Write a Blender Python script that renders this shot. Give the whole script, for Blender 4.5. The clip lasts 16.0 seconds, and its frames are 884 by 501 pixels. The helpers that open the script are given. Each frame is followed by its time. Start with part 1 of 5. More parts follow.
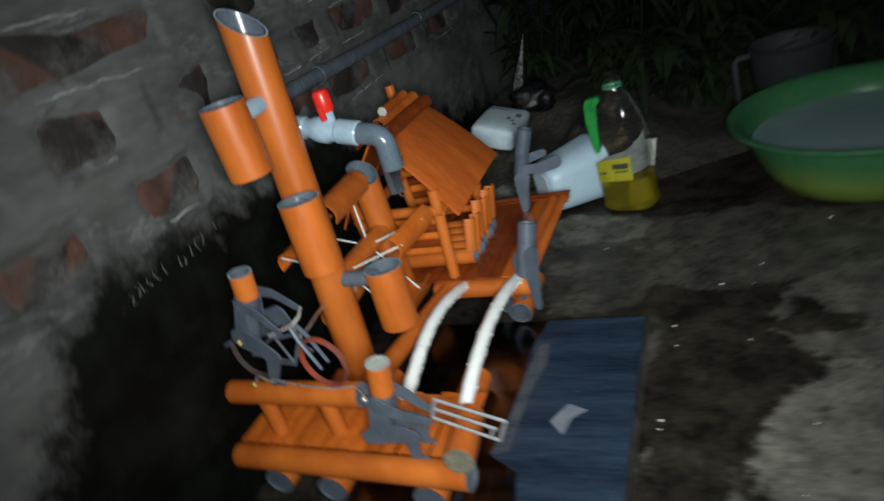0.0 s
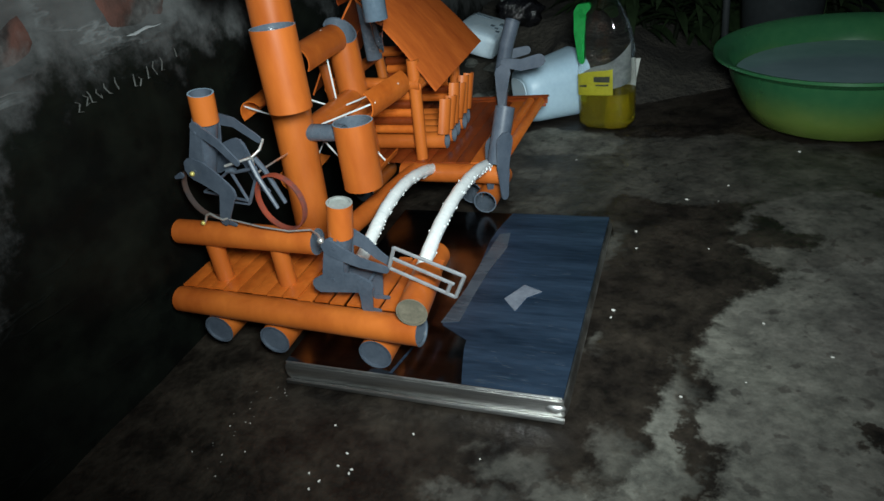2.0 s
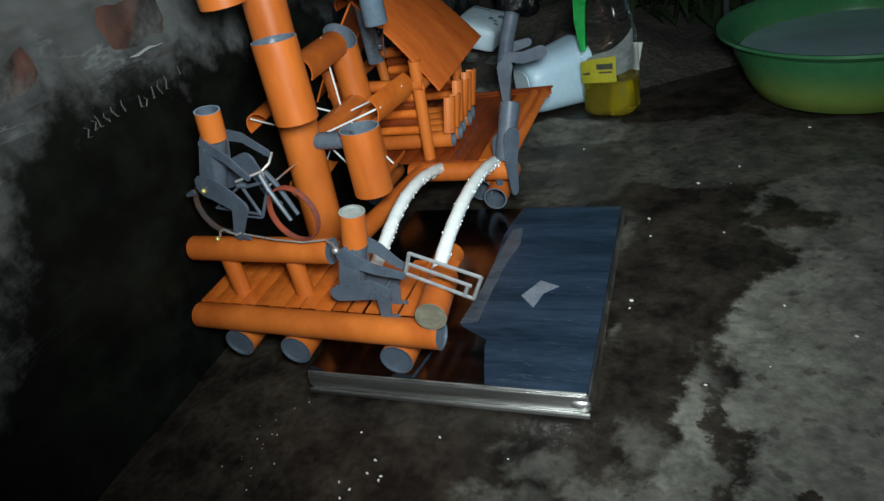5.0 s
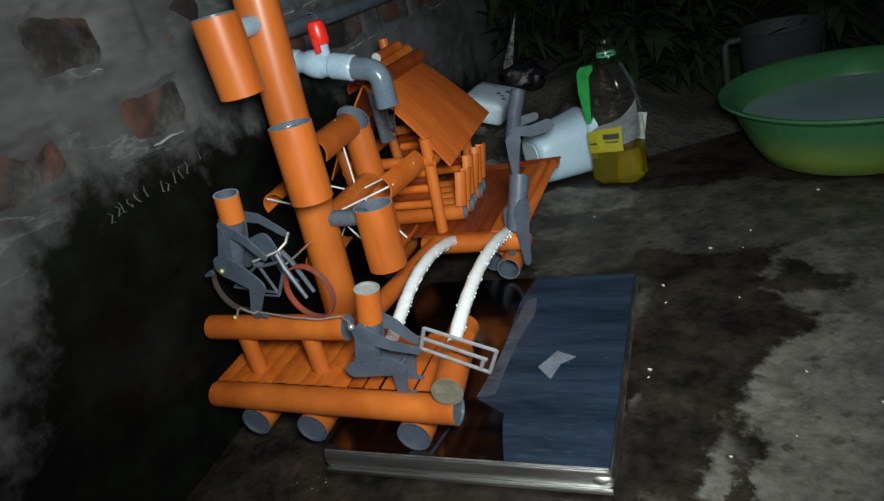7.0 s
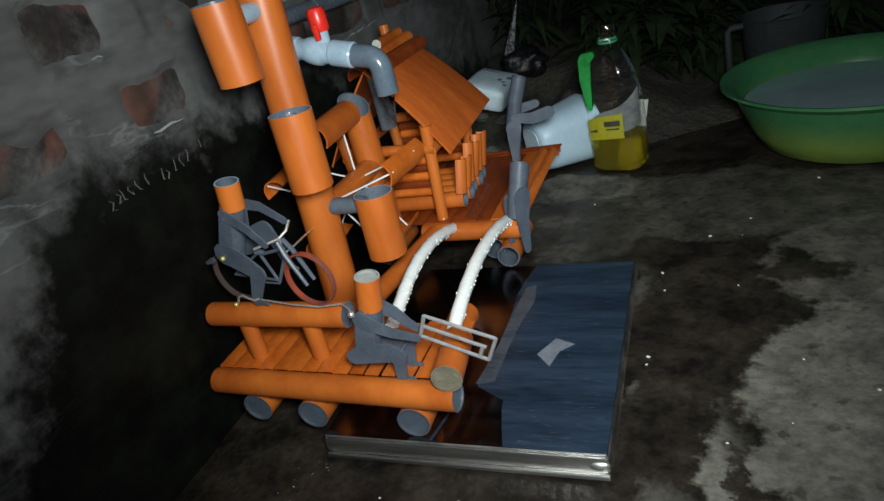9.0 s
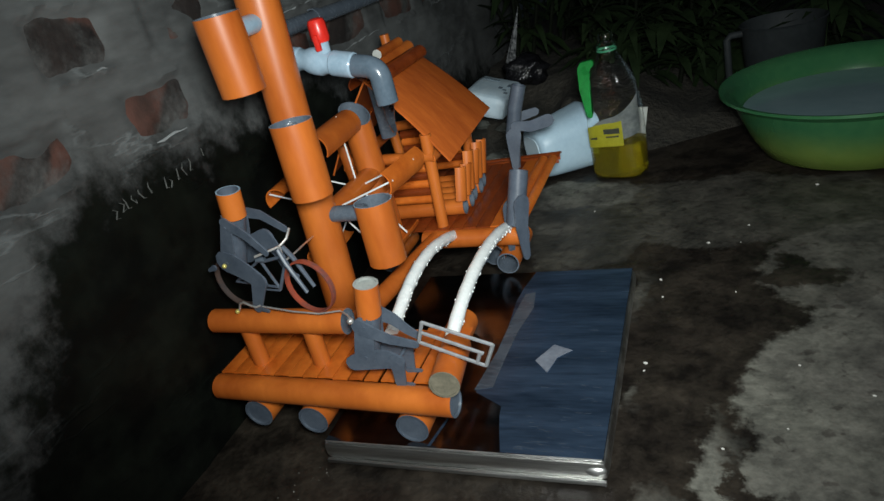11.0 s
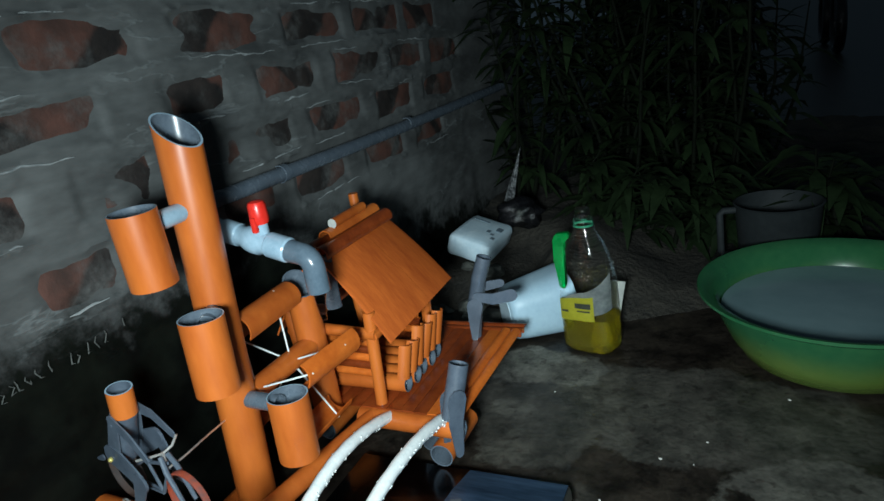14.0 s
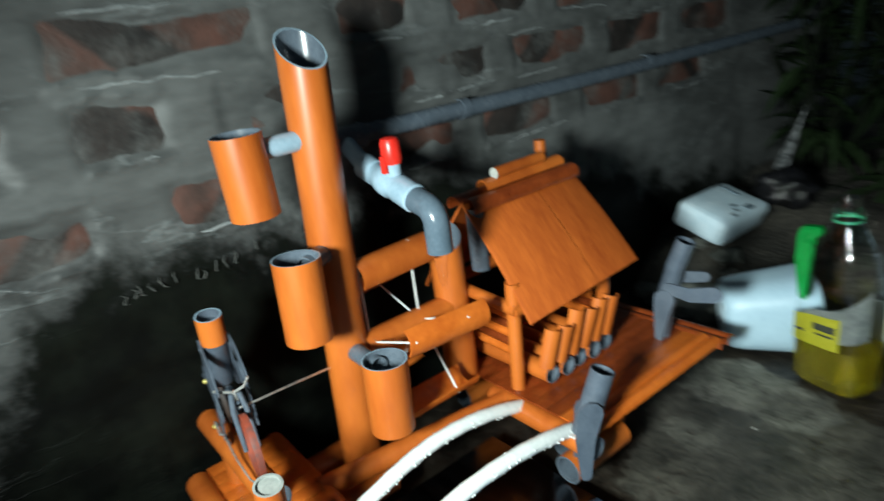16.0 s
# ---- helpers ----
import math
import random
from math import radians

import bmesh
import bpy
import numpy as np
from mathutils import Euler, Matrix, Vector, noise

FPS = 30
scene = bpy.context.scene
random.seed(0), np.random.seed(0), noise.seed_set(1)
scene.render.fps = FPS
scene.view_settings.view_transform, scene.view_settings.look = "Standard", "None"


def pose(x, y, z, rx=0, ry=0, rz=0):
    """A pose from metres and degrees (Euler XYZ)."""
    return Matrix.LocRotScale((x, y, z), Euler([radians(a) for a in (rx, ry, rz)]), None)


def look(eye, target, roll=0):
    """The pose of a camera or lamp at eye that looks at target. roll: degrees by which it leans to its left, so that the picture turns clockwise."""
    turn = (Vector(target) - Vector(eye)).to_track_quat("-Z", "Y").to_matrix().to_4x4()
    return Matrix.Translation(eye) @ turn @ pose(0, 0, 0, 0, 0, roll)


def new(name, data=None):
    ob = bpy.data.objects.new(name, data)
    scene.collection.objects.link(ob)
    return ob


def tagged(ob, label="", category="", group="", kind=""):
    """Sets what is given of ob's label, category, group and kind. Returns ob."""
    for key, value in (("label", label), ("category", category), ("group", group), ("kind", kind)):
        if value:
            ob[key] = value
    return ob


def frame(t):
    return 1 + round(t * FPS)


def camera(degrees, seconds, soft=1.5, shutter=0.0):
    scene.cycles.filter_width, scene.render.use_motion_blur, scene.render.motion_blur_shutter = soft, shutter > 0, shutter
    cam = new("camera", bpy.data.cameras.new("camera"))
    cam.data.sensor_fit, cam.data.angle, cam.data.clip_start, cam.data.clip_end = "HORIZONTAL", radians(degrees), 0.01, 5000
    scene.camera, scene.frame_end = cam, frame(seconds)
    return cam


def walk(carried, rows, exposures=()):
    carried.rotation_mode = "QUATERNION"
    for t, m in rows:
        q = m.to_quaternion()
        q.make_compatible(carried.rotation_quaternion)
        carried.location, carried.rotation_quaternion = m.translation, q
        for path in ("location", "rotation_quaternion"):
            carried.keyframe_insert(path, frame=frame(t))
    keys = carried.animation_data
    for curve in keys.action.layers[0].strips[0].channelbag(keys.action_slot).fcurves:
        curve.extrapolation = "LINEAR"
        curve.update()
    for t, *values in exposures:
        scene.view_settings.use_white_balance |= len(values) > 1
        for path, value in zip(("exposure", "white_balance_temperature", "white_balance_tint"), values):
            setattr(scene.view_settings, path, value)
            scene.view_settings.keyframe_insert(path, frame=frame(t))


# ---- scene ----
cam = camera(69.1, 16.0, shutter=0.5)
EXPOSURES = [(0.0, -0.22, 6750, 5), (1.0, -0.22, 6750, 5), (1.5, -0.12, 6350, 1), (5.5, -0.12, 6350, 1), (6.0, -0.22, 6700, 5), (12.5, -0.22, 6700, 5),
             (13.5, 0.10, 6000, -3), (15.0, 0.10, 6050, -4), (15.5, 0.35, 6350, -5), (16.0, 0.6, 6500, -5)]
PATH = [
    (0, (0.311, 0.097, 0.636), (-0.524, 1.71, -0.2), -18.0),
    (0.1, (0.323, 0.072, 0.637), (-0.457, 1.715, -0.194), -14.1),
    (0.2, (0.296, 0.07, 0.614), (-0.415, 1.757, -0.193), -12.8),
    (0.3, (0.29, 0.071, 0.599), (-0.394, 1.767, -0.209), -13.2),
    (0.4, (0.288, 0.068, 0.591), (-0.433, 1.743, -0.229), -13.8),
    (0.5, (0.277, 0.078, 0.595), (-0.453, 1.747, -0.232), -12.7),
    (0.7, (0.295, 0.085, 0.593), (-0.486, 1.755, -0.182), -12.9),
    (1, (0.287, 0.085, 0.575), (-0.446, 1.766, -0.223), -12.1),
    (1.2, (0.29, 0.079, 0.557), (-0.449, 1.723, -0.308), -10.7),
    (1.3, (0.276, 0.076, 0.545), (-0.429, 1.706, -0.376), -9.1),
    (1.5, (0.277, 0.065, 0.535), (-0.417, 1.666, -0.442), -8.2),
    (2, (0.279, 0.06, 0.532), (-0.423, 1.637, -0.478), -9.2),
    (2.5, (0.276, 0.06, 0.527), (-0.442, 1.614, -0.506), -10.1),
    (3, (0.27, 0.058, 0.537), (-0.443, 1.592, -0.529), -10.6),
    (5.5, (0.273, 0.071, 0.546), (-0.452, 1.641, -0.459), -13.6),
    (5.8, (0.267, 0.08, 0.556), (-0.439, 1.683, -0.41), -13.4),
    (6, (0.269, 0.077, 0.553), (-0.438, 1.723, -0.337), -13.8),
    (6.5, (0.278, 0.065, 0.556), (-0.479, 1.716, -0.281), -14.9),
    (7, (0.277, 0.063, 0.553), (-0.489, 1.71, -0.283), -14.7),
    (7.5, (0.277, 0.062, 0.554), (-0.493, 1.699, -0.3), -14.6),
    (8, (0.279, 0.063, 0.555), (-0.492, 1.695, -0.305), -14.7),
    (8.5, (0.279, 0.063, 0.555), (-0.492, 1.694, -0.309), -14.8),
    (9, (0.28, 0.062, 0.556), (-0.492, 1.687, -0.317), -14.8),
    (11.5, (0.292, 0.054, 0.56), (-0.494, 1.685, -0.29), -15.0),
    (12, (0.29, 0.051, 0.557), (-0.491, 1.689, -0.283), -14.6),
    (12.5, (0.284, 0.06, 0.57), (-0.503, 1.725, -0.208), -15.2),
    (12.7, (0.279, 0.065, 0.592), (-0.546, 1.737, -0.13), -14.5),
    (12.8, (0.29, 0.066, 0.594), (-0.575, 1.741, -0.074), -13.6),
    (13, (0.31, 0.094, 0.623), (-0.55, 1.762, -0.069), -11.2),
    (13.2, (0.307, 0.156, 0.66), (-0.514, 1.854, -0.006), -10.5),
    (13.3, (0.338, 0.172, 0.671), (-0.517, 1.882, 0.083), -11.5),
    (13.5, (0.376, 0.202, 0.692), (-0.528, 1.897, 0.135), -11.7),
    (13.7, (0.392, 0.221, 0.688), (-0.505, 1.909, 0.098), -11.7),
    (14, (0.405, 0.218, 0.674), (-0.455, 1.913, 0.05), -9.1),
    (14.5, (0.404, 0.21, 0.676), (-0.481, 1.905, 0.092), -9.0),
    (15, (0.407, 0.213, 0.678), (-0.508, 1.892, 0.095), -9.1),
    (15.2, (0.409, 0.221, 0.667), (-0.507, 1.914, 0.123), -8.2),
    (15.4, (0.422, 0.244, 0.619), (-0.678, 1.832, 0.103), -9.8),
    (15.5, (0.394, 0.277, 0.649), (-0.808, 1.754, 0.037), -8.3),
    (15.6, (0.398, 0.302, 0.646), (-0.876, 1.713, 0.026), -8.3),
    (15.7, (0.395, 0.339, 0.653), (-0.891, 1.714, -0.024), -7.3),
    (15.8, (0.401, 0.374, 0.644), (-0.923, 1.693, -0.068), -7.8),
    (15.9, (0.406, 0.417, 0.65), (-0.974, 1.654, -0.1), -6.7),
    (16, (0.443, 0.454, 0.631), (-1.061, 1.581, -0.053), -7.9),
]
walk(cam, [(t, look(eye, target, roll)) for t, eye, target, roll in PATH], exposures=EXPOSURES)

# ---- light ----
world = bpy.data.worlds.new("night")
scene.world = world
world.use_nodes = True
bg = world.node_tree.nodes["Background"]
bg.inputs["Color"].default_value = (0.55, 0.75, 1.0, 1)
bg.inputs["Strength"].default_value = 0.022

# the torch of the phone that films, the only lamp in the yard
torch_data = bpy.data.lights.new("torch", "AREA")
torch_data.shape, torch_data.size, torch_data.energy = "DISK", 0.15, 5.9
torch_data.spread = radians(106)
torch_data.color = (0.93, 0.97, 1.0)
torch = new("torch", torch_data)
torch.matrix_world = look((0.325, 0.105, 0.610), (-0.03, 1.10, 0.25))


# ---- materials ----
def sock(node, name, value):
    node.inputs[name].default_value = value


def surface(name, dark, light, rough=0.5, metal=0.0, scale=30.0, fine=220.0, bump=0.2, stretch=(1, 1, 1), wet=0.0,
            spec=0.5, vary=0.0, mid=0.5, relief=0.002, width=0.17, speck=0.35, detail=5.0):
    """A procedural surface: two colours mixed by noise at two scales, with relief and uneven gloss."""
    m = bpy.data.materials.new(name)
    m.use_nodes = True
    nt = m.node_tree
    b = nt.nodes["Principled BSDF"]
    co = nt.nodes.new("ShaderNodeTexCoord")
    mp = nt.nodes.new("ShaderNodeMapping")
    mp.inputs["Scale"].default_value = stretch
    nt.links.new(co.outputs["Object"], mp.inputs["Vector"])
    if vary:
        info = nt.nodes.new("ShaderNodeObjectInfo")
        shift = nt.nodes.new("ShaderNodeMath")
        shift.operation = "MULTIPLY"
        shift.inputs[1].default_value = 37.0
        nt.links.new(info.outputs["Random"], shift.inputs[0])
        cmb = nt.nodes.new("ShaderNodeCombineXYZ")
        for k in range(3):
            nt.links.new(shift.outputs[0], cmb.inputs[k])
        nt.links.new(cmb.outputs[0], mp.inputs["Location"])
    big = nt.nodes.new("ShaderNodeTexNoise")
    sock(big, "Scale", scale), sock(big, "Detail", detail), sock(big, "Roughness", 0.6)
    small = nt.nodes.new("ShaderNodeTexNoise")
    sock(small, "Scale", fine), sock(small, "Detail", 4.0)
    for n in (big, small):
        nt.links.new(mp.outputs[0], n.inputs["Vector"])
    mixf = nt.nodes.new("ShaderNodeMath")
    mixf.operation = "MULTIPLY_ADD"
    mixf.inputs[1].default_value = speck
    nt.links.new(small.outputs["Fac"], mixf.inputs[0])
    half = nt.nodes.new("ShaderNodeMath")
    half.operation = "MULTIPLY"
    half.inputs[1].default_value = 1.0 - speck
    nt.links.new(big.outputs["Fac"], half.inputs[0])
    nt.links.new(half.outputs[0], mixf.inputs[2])
    ramp = nt.nodes.new("ShaderNodeValToRGB")
    ramp.color_ramp.elements[0].position, ramp.color_ramp.elements[0].color = mid - width, (*dark, 1)
    ramp.color_ramp.elements[1].position, ramp.color_ramp.elements[1].color = mid + width, (*light, 1)
    nt.links.new(mixf.outputs[0], ramp.inputs["Fac"])
    out = ramp.outputs["Color"]
    if vary:
        hsv = nt.nodes.new("ShaderNodeHueSaturation")
        rng = nt.nodes.new("ShaderNodeMapRange")
        sock(rng, "To Min", 1 - vary), sock(rng, "To Max", 1 + vary)
        nt.links.new(info.outputs["Random"], rng.inputs["Value"])
        nt.links.new(rng.outputs[0], hsv.inputs["Value"])
        nt.links.new(out, hsv.inputs["Color"])
        out = hsv.outputs["Color"]
    nt.links.new(out, b.inputs["Base Color"])
    rr = nt.nodes.new("ShaderNodeMapRange")
    sock(rr, "To Min", max(0.02, rough - 0.12)), sock(rr, "To Max", min(1.0, rough + 0.12))
    nt.links.new(big.outputs["Fac"], rr.inputs["Value"])
    nt.links.new(rr.outputs[0], b.inputs["Roughness"])
    sock(b, "Metallic", metal), sock(b, "Specular IOR Level", spec), sock(b, "Coat Weight", wet), sock(b, "Coat Roughness", 0.12)
    if bump:
        bp = nt.nodes.new("ShaderNodeBump")
        sock(bp, "Strength", bump), sock(bp, "Distance", relief)
        nt.links.new(mixf.outputs[0], bp.inputs["Height"])
        nt.links.new(bp.outputs[0], b.inputs["Normal"])
    return m


def plain_glass(name, colour, rough=0.05, ior=1.45, thin=0.0):
    m = bpy.data.materials.new(name)
    m.use_nodes = True
    b = m.node_tree.nodes["Principled BSDF"]
    sock(b, "Base Color", (*colour, 1)), sock(b, "Roughness", rough), sock(b, "IOR", ior)
    sock(b, "Transmission Weight", 1.0 - thin)
    return m


ORANGE = surface("orange_paint", (0.32, 0.066, 0.010), (0.58, 0.158, 0.024), 0.40, scale=12, fine=70, bump=0.18, stretch=(1, 1, 0.28), wet=0.16, detail=8.0, relief=0.0010, speck=0.15)
ROOF = surface("wet_orange_roof", (0.30, 0.058, 0.011), (0.53, 0.128, 0.021), 0.36, scale=9, fine=90, bump=0.22, stretch=(0.5, 3.0, 0.5), wet=0.2, relief=0.001, detail=8.0)
PLANK = surface("orange_plank", (0.42, 0.085, 0.010), (0.64, 0.165, 0.022), 0.40, scale=16, fine=110, bump=0.2, vary=0.15, wet=0.2, relief=0.001)
REDPLANK = surface("dark_red_plank", (0.13, 0.022, 0.005), (0.25, 0.050, 0.010), 0.33, scale=26, fine=150, bump=0.25, vary=0.2, wet=0.3, relief=0.001)
GREY = surface("grey_plastic", (0.072, 0.092, 0.118), (0.118, 0.145, 0.178), 0.26, scale=40, fine=260, bump=0.08, relief=0.001)
PALEGREY = surface("pale_grey_plastic", (0.24, 0.35, 0.44), (0.35, 0.47, 0.57), 0.20, scale=30, fine=200, bump=0.05, relief=0.001)
BLUEGREY = surface("blue_grey_plate", (0.054, 0.070, 0.095), (0.096, 0.119, 0.152), 0.42, scale=40, fine=300, bump=0.15, relief=0.001)
WHITE = surface("white_hose", (0.68, 0.73, 0.73), (0.86, 0.89, 0.88), 0.30, scale=60, fine=240, bump=0.15, relief=0.001)
WIRE = surface("bright_wire", (0.55, 0.55, 0.53), (0.75, 0.75, 0.72), 0.30, metal=0.7, scale=80, fine=300, bump=0.0)
BRASS = surface("yellow_screw", (0.55, 0.47, 0.12), (0.75, 0.66, 0.22), 0.35, metal=0.4, scale=90, fine=300, bump=0.0)
RED = surface("red_plastic", (0.55, 0.018, 0.012), (0.72, 0.03, 0.02), 0.32, scale=50, fine=200, bump=0.1, relief=0.001)
TYRE = surface("tyre_paint", (0.045, 0.04, 0.04), (0.10, 0.06, 0.045), 0.5, scale=30, fine=200, bump=0.1, relief=0.001)
BEIGE = surface("raw_end", (0.10, 0.095, 0.07), (0.20, 0.18, 0.13), 0.6, scale=70, fine=300, bump=0.2, relief=0.001)
HEADCAP = surface("pale_cap", (0.20, 0.22, 0.21), (0.34, 0.36, 0.34), 0.5, scale=60, fine=300, bump=0.2, relief=0.001)
STEEL = surface("steel_sheet", (0.13, 0.13, 0.135), (0.25, 0.25, 0.26), 0.20, metal=1.0, scale=10, fine=160, bump=0.12, stretch=(0.6, 5, 1), relief=0.0010)
BLUEFILM = surface("blue_film", (0.040, 0.076, 0.140), (0.165, 0.275, 0.450), 0.37, metal=0.85, scale=5, fine=48, bump=0.30, stretch=(0.6, 4.5, 1), relief=0.0012, speck=0.30, width=0.17, mid=0.53, detail=8.0)
LIFTED = surface("lifted_film", (0.030, 0.040, 0.055), (0.085, 0.105, 0.130), 0.28, scale=9, fine=70, bump=0.1, stretch=(1, 3, 1), relief=0.001)
ELBOW = surface("blue_grey_pipe", (0.070, 0.100, 0.130), (0.108, 0.146, 0.185), 0.20, scale=30, fine=200, bump=0.05, relief=0.001)
RIMSTEEL = surface("brushed_steel", (0.45, 0.45, 0.44), (0.92, 0.92, 0.90), 0.32, metal=1.0, scale=9, fine=120, bump=0.5, stretch=(0.3, 4, 8), relief=0.002)
LIP = surface("bright_steel", (0.62, 0.63, 0.63), (0.95, 0.95, 0.94), 0.42, metal=1.0, scale=30, fine=160, bump=0.4, relief=0.002)
MORTAR = surface("mortar", (0.060, 0.063, 0.063), (0.132, 0.140, 0.139), 0.50, scale=7, fine=60, bump=0.45, stretch=(1, 0.6, 1.7), relief=0.004, speck=0.22, detail=9.0, width=0.14)
def calc(nt, op, a, c, d=None):
    n = nt.nodes.new("ShaderNodeMath")
    n.operation = op
    for k, v in enumerate((a, c, d)):
        if v is None:
            continue
        if isinstance(v, (int, float)):
            n.inputs[k].default_value = v
        else:
            nt.links.new(v, n.inputs[k])
    return n.outputs[0]


def ramp_of(nt, fac, p0, c0, p1, c1):
    n = nt.nodes.new("ShaderNodeValToRGB")
    e = n.color_ramp.elements
    e[0].position, e[0].color = p0, (*c0, 1)
    e[1].position, e[1].color = p1, (*c1, 1)
    nt.links.new(fac, n.inputs["Fac"])
    return n.outputs[0]


def blend(nt, fac, a, c):
    n = nt.nodes.new("ShaderNodeMix")
    n.data_type = "RGBA"
    nt.links.new(fac, n.inputs["Factor"])
    nt.links.new(a, n.inputs["A"])
    nt.links.new(c, n.inputs["B"])
    return n.outputs["Result"]


def noise_of(nt, vec, scale, detail=4.0, rough=0.6):
    n = nt.nodes.new("ShaderNodeTexNoise")
    sock(n, "Scale", scale), sock(n, "Detail", detail), sock(n, "Roughness", rough)
    nt.links.new(vec, n.inputs["Vector"])
    return n.outputs["Fac"]


def smooth(nt, value, lo, hi, to=1.0):
    n = nt.nodes.new("ShaderNodeMapRange")
    n.interpolation_type = "SMOOTHSTEP"
    sock(n, "From Min", lo), sock(n, "From Max", hi), sock(n, "To Max", to)
    nt.links.new(value, n.inputs["Value"])
    return n.outputs[0]


def burnt_brick():
    """Red brick with a slanting band burnt black in the kiln and cement wiped over parts of its face."""
    m = bpy.data.materials.new("brick")
    m.use_nodes = True
    nt = m.node_tree
    b = nt.nodes["Principled BSDF"]
    own = nt.nodes.new("ShaderNodeTexCoord").outputs["Object"]
    place = nt.nodes.new("ShaderNodeNewGeometry").outputs["Position"]
    sep = nt.nodes.new("ShaderNodeSeparateXYZ")
    nt.links.new(own, sep.inputs[0])
    pick = nt.nodes.new("ShaderNodeObjectInfo").outputs["Random"]
    pick2 = calc(nt, "FRACT", calc(nt, "MULTIPLY", pick, 7.31), 0)
    pick3 = calc(nt, "FRACT", calc(nt, "MULTIPLY", pick, 23.7), 0)
    lean = calc(nt, "MULTIPLY", calc(nt, "SUBTRACT", calc(nt, "ROUND", pick2, 0), 0.5), 2.0)
    cloud = noise_of(nt, place, 16.0, 6.0)
    grit = noise_of(nt, place, 130.0, 4.0)
    across = calc(nt, "ADD", sep.outputs["Y"], calc(nt, "MULTIPLY", sep.outputs["Z"], lean))
    across = calc(nt, "ADD", across, calc(nt, "MULTIPLY", calc(nt, "SUBTRACT", cloud, 0.5), 0.05))
    off = calc(nt, "ABSOLUTE", calc(nt, "SUBTRACT", across, calc(nt, "MULTIPLY", calc(nt, "SUBTRACT", pick, 0.5), 0.13)), 0)
    band = smooth(nt, calc(nt, "SUBTRACT", off, calc(nt, "MULTIPLY_ADD", pick3, 0.05, 0.012)), 0.010, -0.006)
    red = ramp_of(nt, cloud, 0.34, (0.048, 0.029, 0.024), 0.66, (0.128, 0.058, 0.044))
    black = ramp_of(nt, cloud, 0.34, (0.010, 0.009, 0.009), 0.70, (0.038, 0.030, 0.027))
    body = blend(nt, band, red, black)
    wash = smooth(nt, noise_of(nt, place, 11.0, 7.0, 0.68), 0.45, 0.68, 0.72)
    grey = ramp_of(nt, grit, 0.3, (0.075, 0.078, 0.076), 0.7, (0.15, 0.155, 0.15))
    nt.links.new(blend(nt, wash, body, grey), b.inputs["Base Color"])
    sock(b, "Roughness", 0.62)
    bp = nt.nodes.new("ShaderNodeBump")
    sock(bp, "Strength", 0.5), sock(bp, "Distance", 0.0016)
    nt.links.new(calc(nt, "MULTIPLY_ADD", cloud, 2.0, grit), bp.inputs["Height"])
    nt.links.new(bp.outputs[0], b.inputs["Normal"])
    return m


BRICK = burnt_brick()


def stain_with_moss(m):
    """Black-green moss over the foot of the wall: a ragged border that sinks towards both ends."""
    nt = m.node_tree
    b = nt.nodes["Principled BSDF"]
    old = b.inputs["Base Color"].links[0].from_socket

    pos = nt.nodes.new("ShaderNodeNewGeometry").outputs["Position"]
    sep = nt.nodes.new("ShaderNodeSeparateXYZ")
    nt.links.new(pos, sep.inputs[0])
    rag = nt.nodes.new("ShaderNodeTexNoise")
    sock(rag, "Scale", 13.0), sock(rag, "Detail", 7.0), sock(rag, "Roughness", 0.65)
    nt.links.new(pos, rag.inputs["Vector"])
    y, z = sep.outputs["Y"], sep.outputs["Z"]
    fall_near = calc(nt, "MULTIPLY", calc(nt, "MAXIMUM", calc(nt, "SUBTRACT", 0.53, y), 0.0), 1.0)
    fall_far = calc(nt, "MULTIPLY", calc(nt, "MAXIMUM", calc(nt, "SUBTRACT", y, 1.02), 0.0), 0.24)
    edge = calc(nt, "SUBTRACT", calc(nt, "SUBTRACT", 0.405, fall_near), fall_far)
    raw = calc(nt, "ADD", calc(nt, "SUBTRACT", edge, z), calc(nt, "MULTIPLY", calc(nt, "SUBTRACT", rag.outputs["Fac"], 0.5), 0.30))
    mask = nt.nodes.new("ShaderNodeMapRange")
    mask.interpolation_type = "SMOOTHSTEP"
    sock(mask, "From Min", -0.050), sock(mask, "From Max", 0.050), sock(mask, "To Max", 0.985)
    nt.links.new(raw, mask.inputs["Value"])
    tone = nt.nodes.new("ShaderNodeValToRGB")
    e = tone.color_ramp.elements
    e[0].position, e[0].color = 0.42, (0.0015, 0.002, 0.0015, 1)
    e[1].position, e[1].color = 0.86, (0.010, 0.013, 0.009, 1)
    nt.links.new(rag.outputs["Fac"], tone.inputs["Fac"])
    mix = nt.nodes.new("ShaderNodeMix")
    mix.data_type = "RGBA"
    nt.links.new(mask.outputs[0], mix.inputs["Factor"])
    nt.links.new(old, mix.inputs["A"])
    nt.links.new(tone.outputs[0], mix.inputs["B"])
    nt.links.new(mix.outputs["Result"], b.inputs["Base Color"])
    gloss = nt.nodes.new("ShaderNodeMapRange")
    sock(gloss, "To Min", 0.5), sock(gloss, "To Max", 0.08)
    nt.links.new(mask.outputs[0], gloss.inputs["Value"])
    nt.links.new(gloss.outputs[0], b.inputs["Specular IOR Level"])


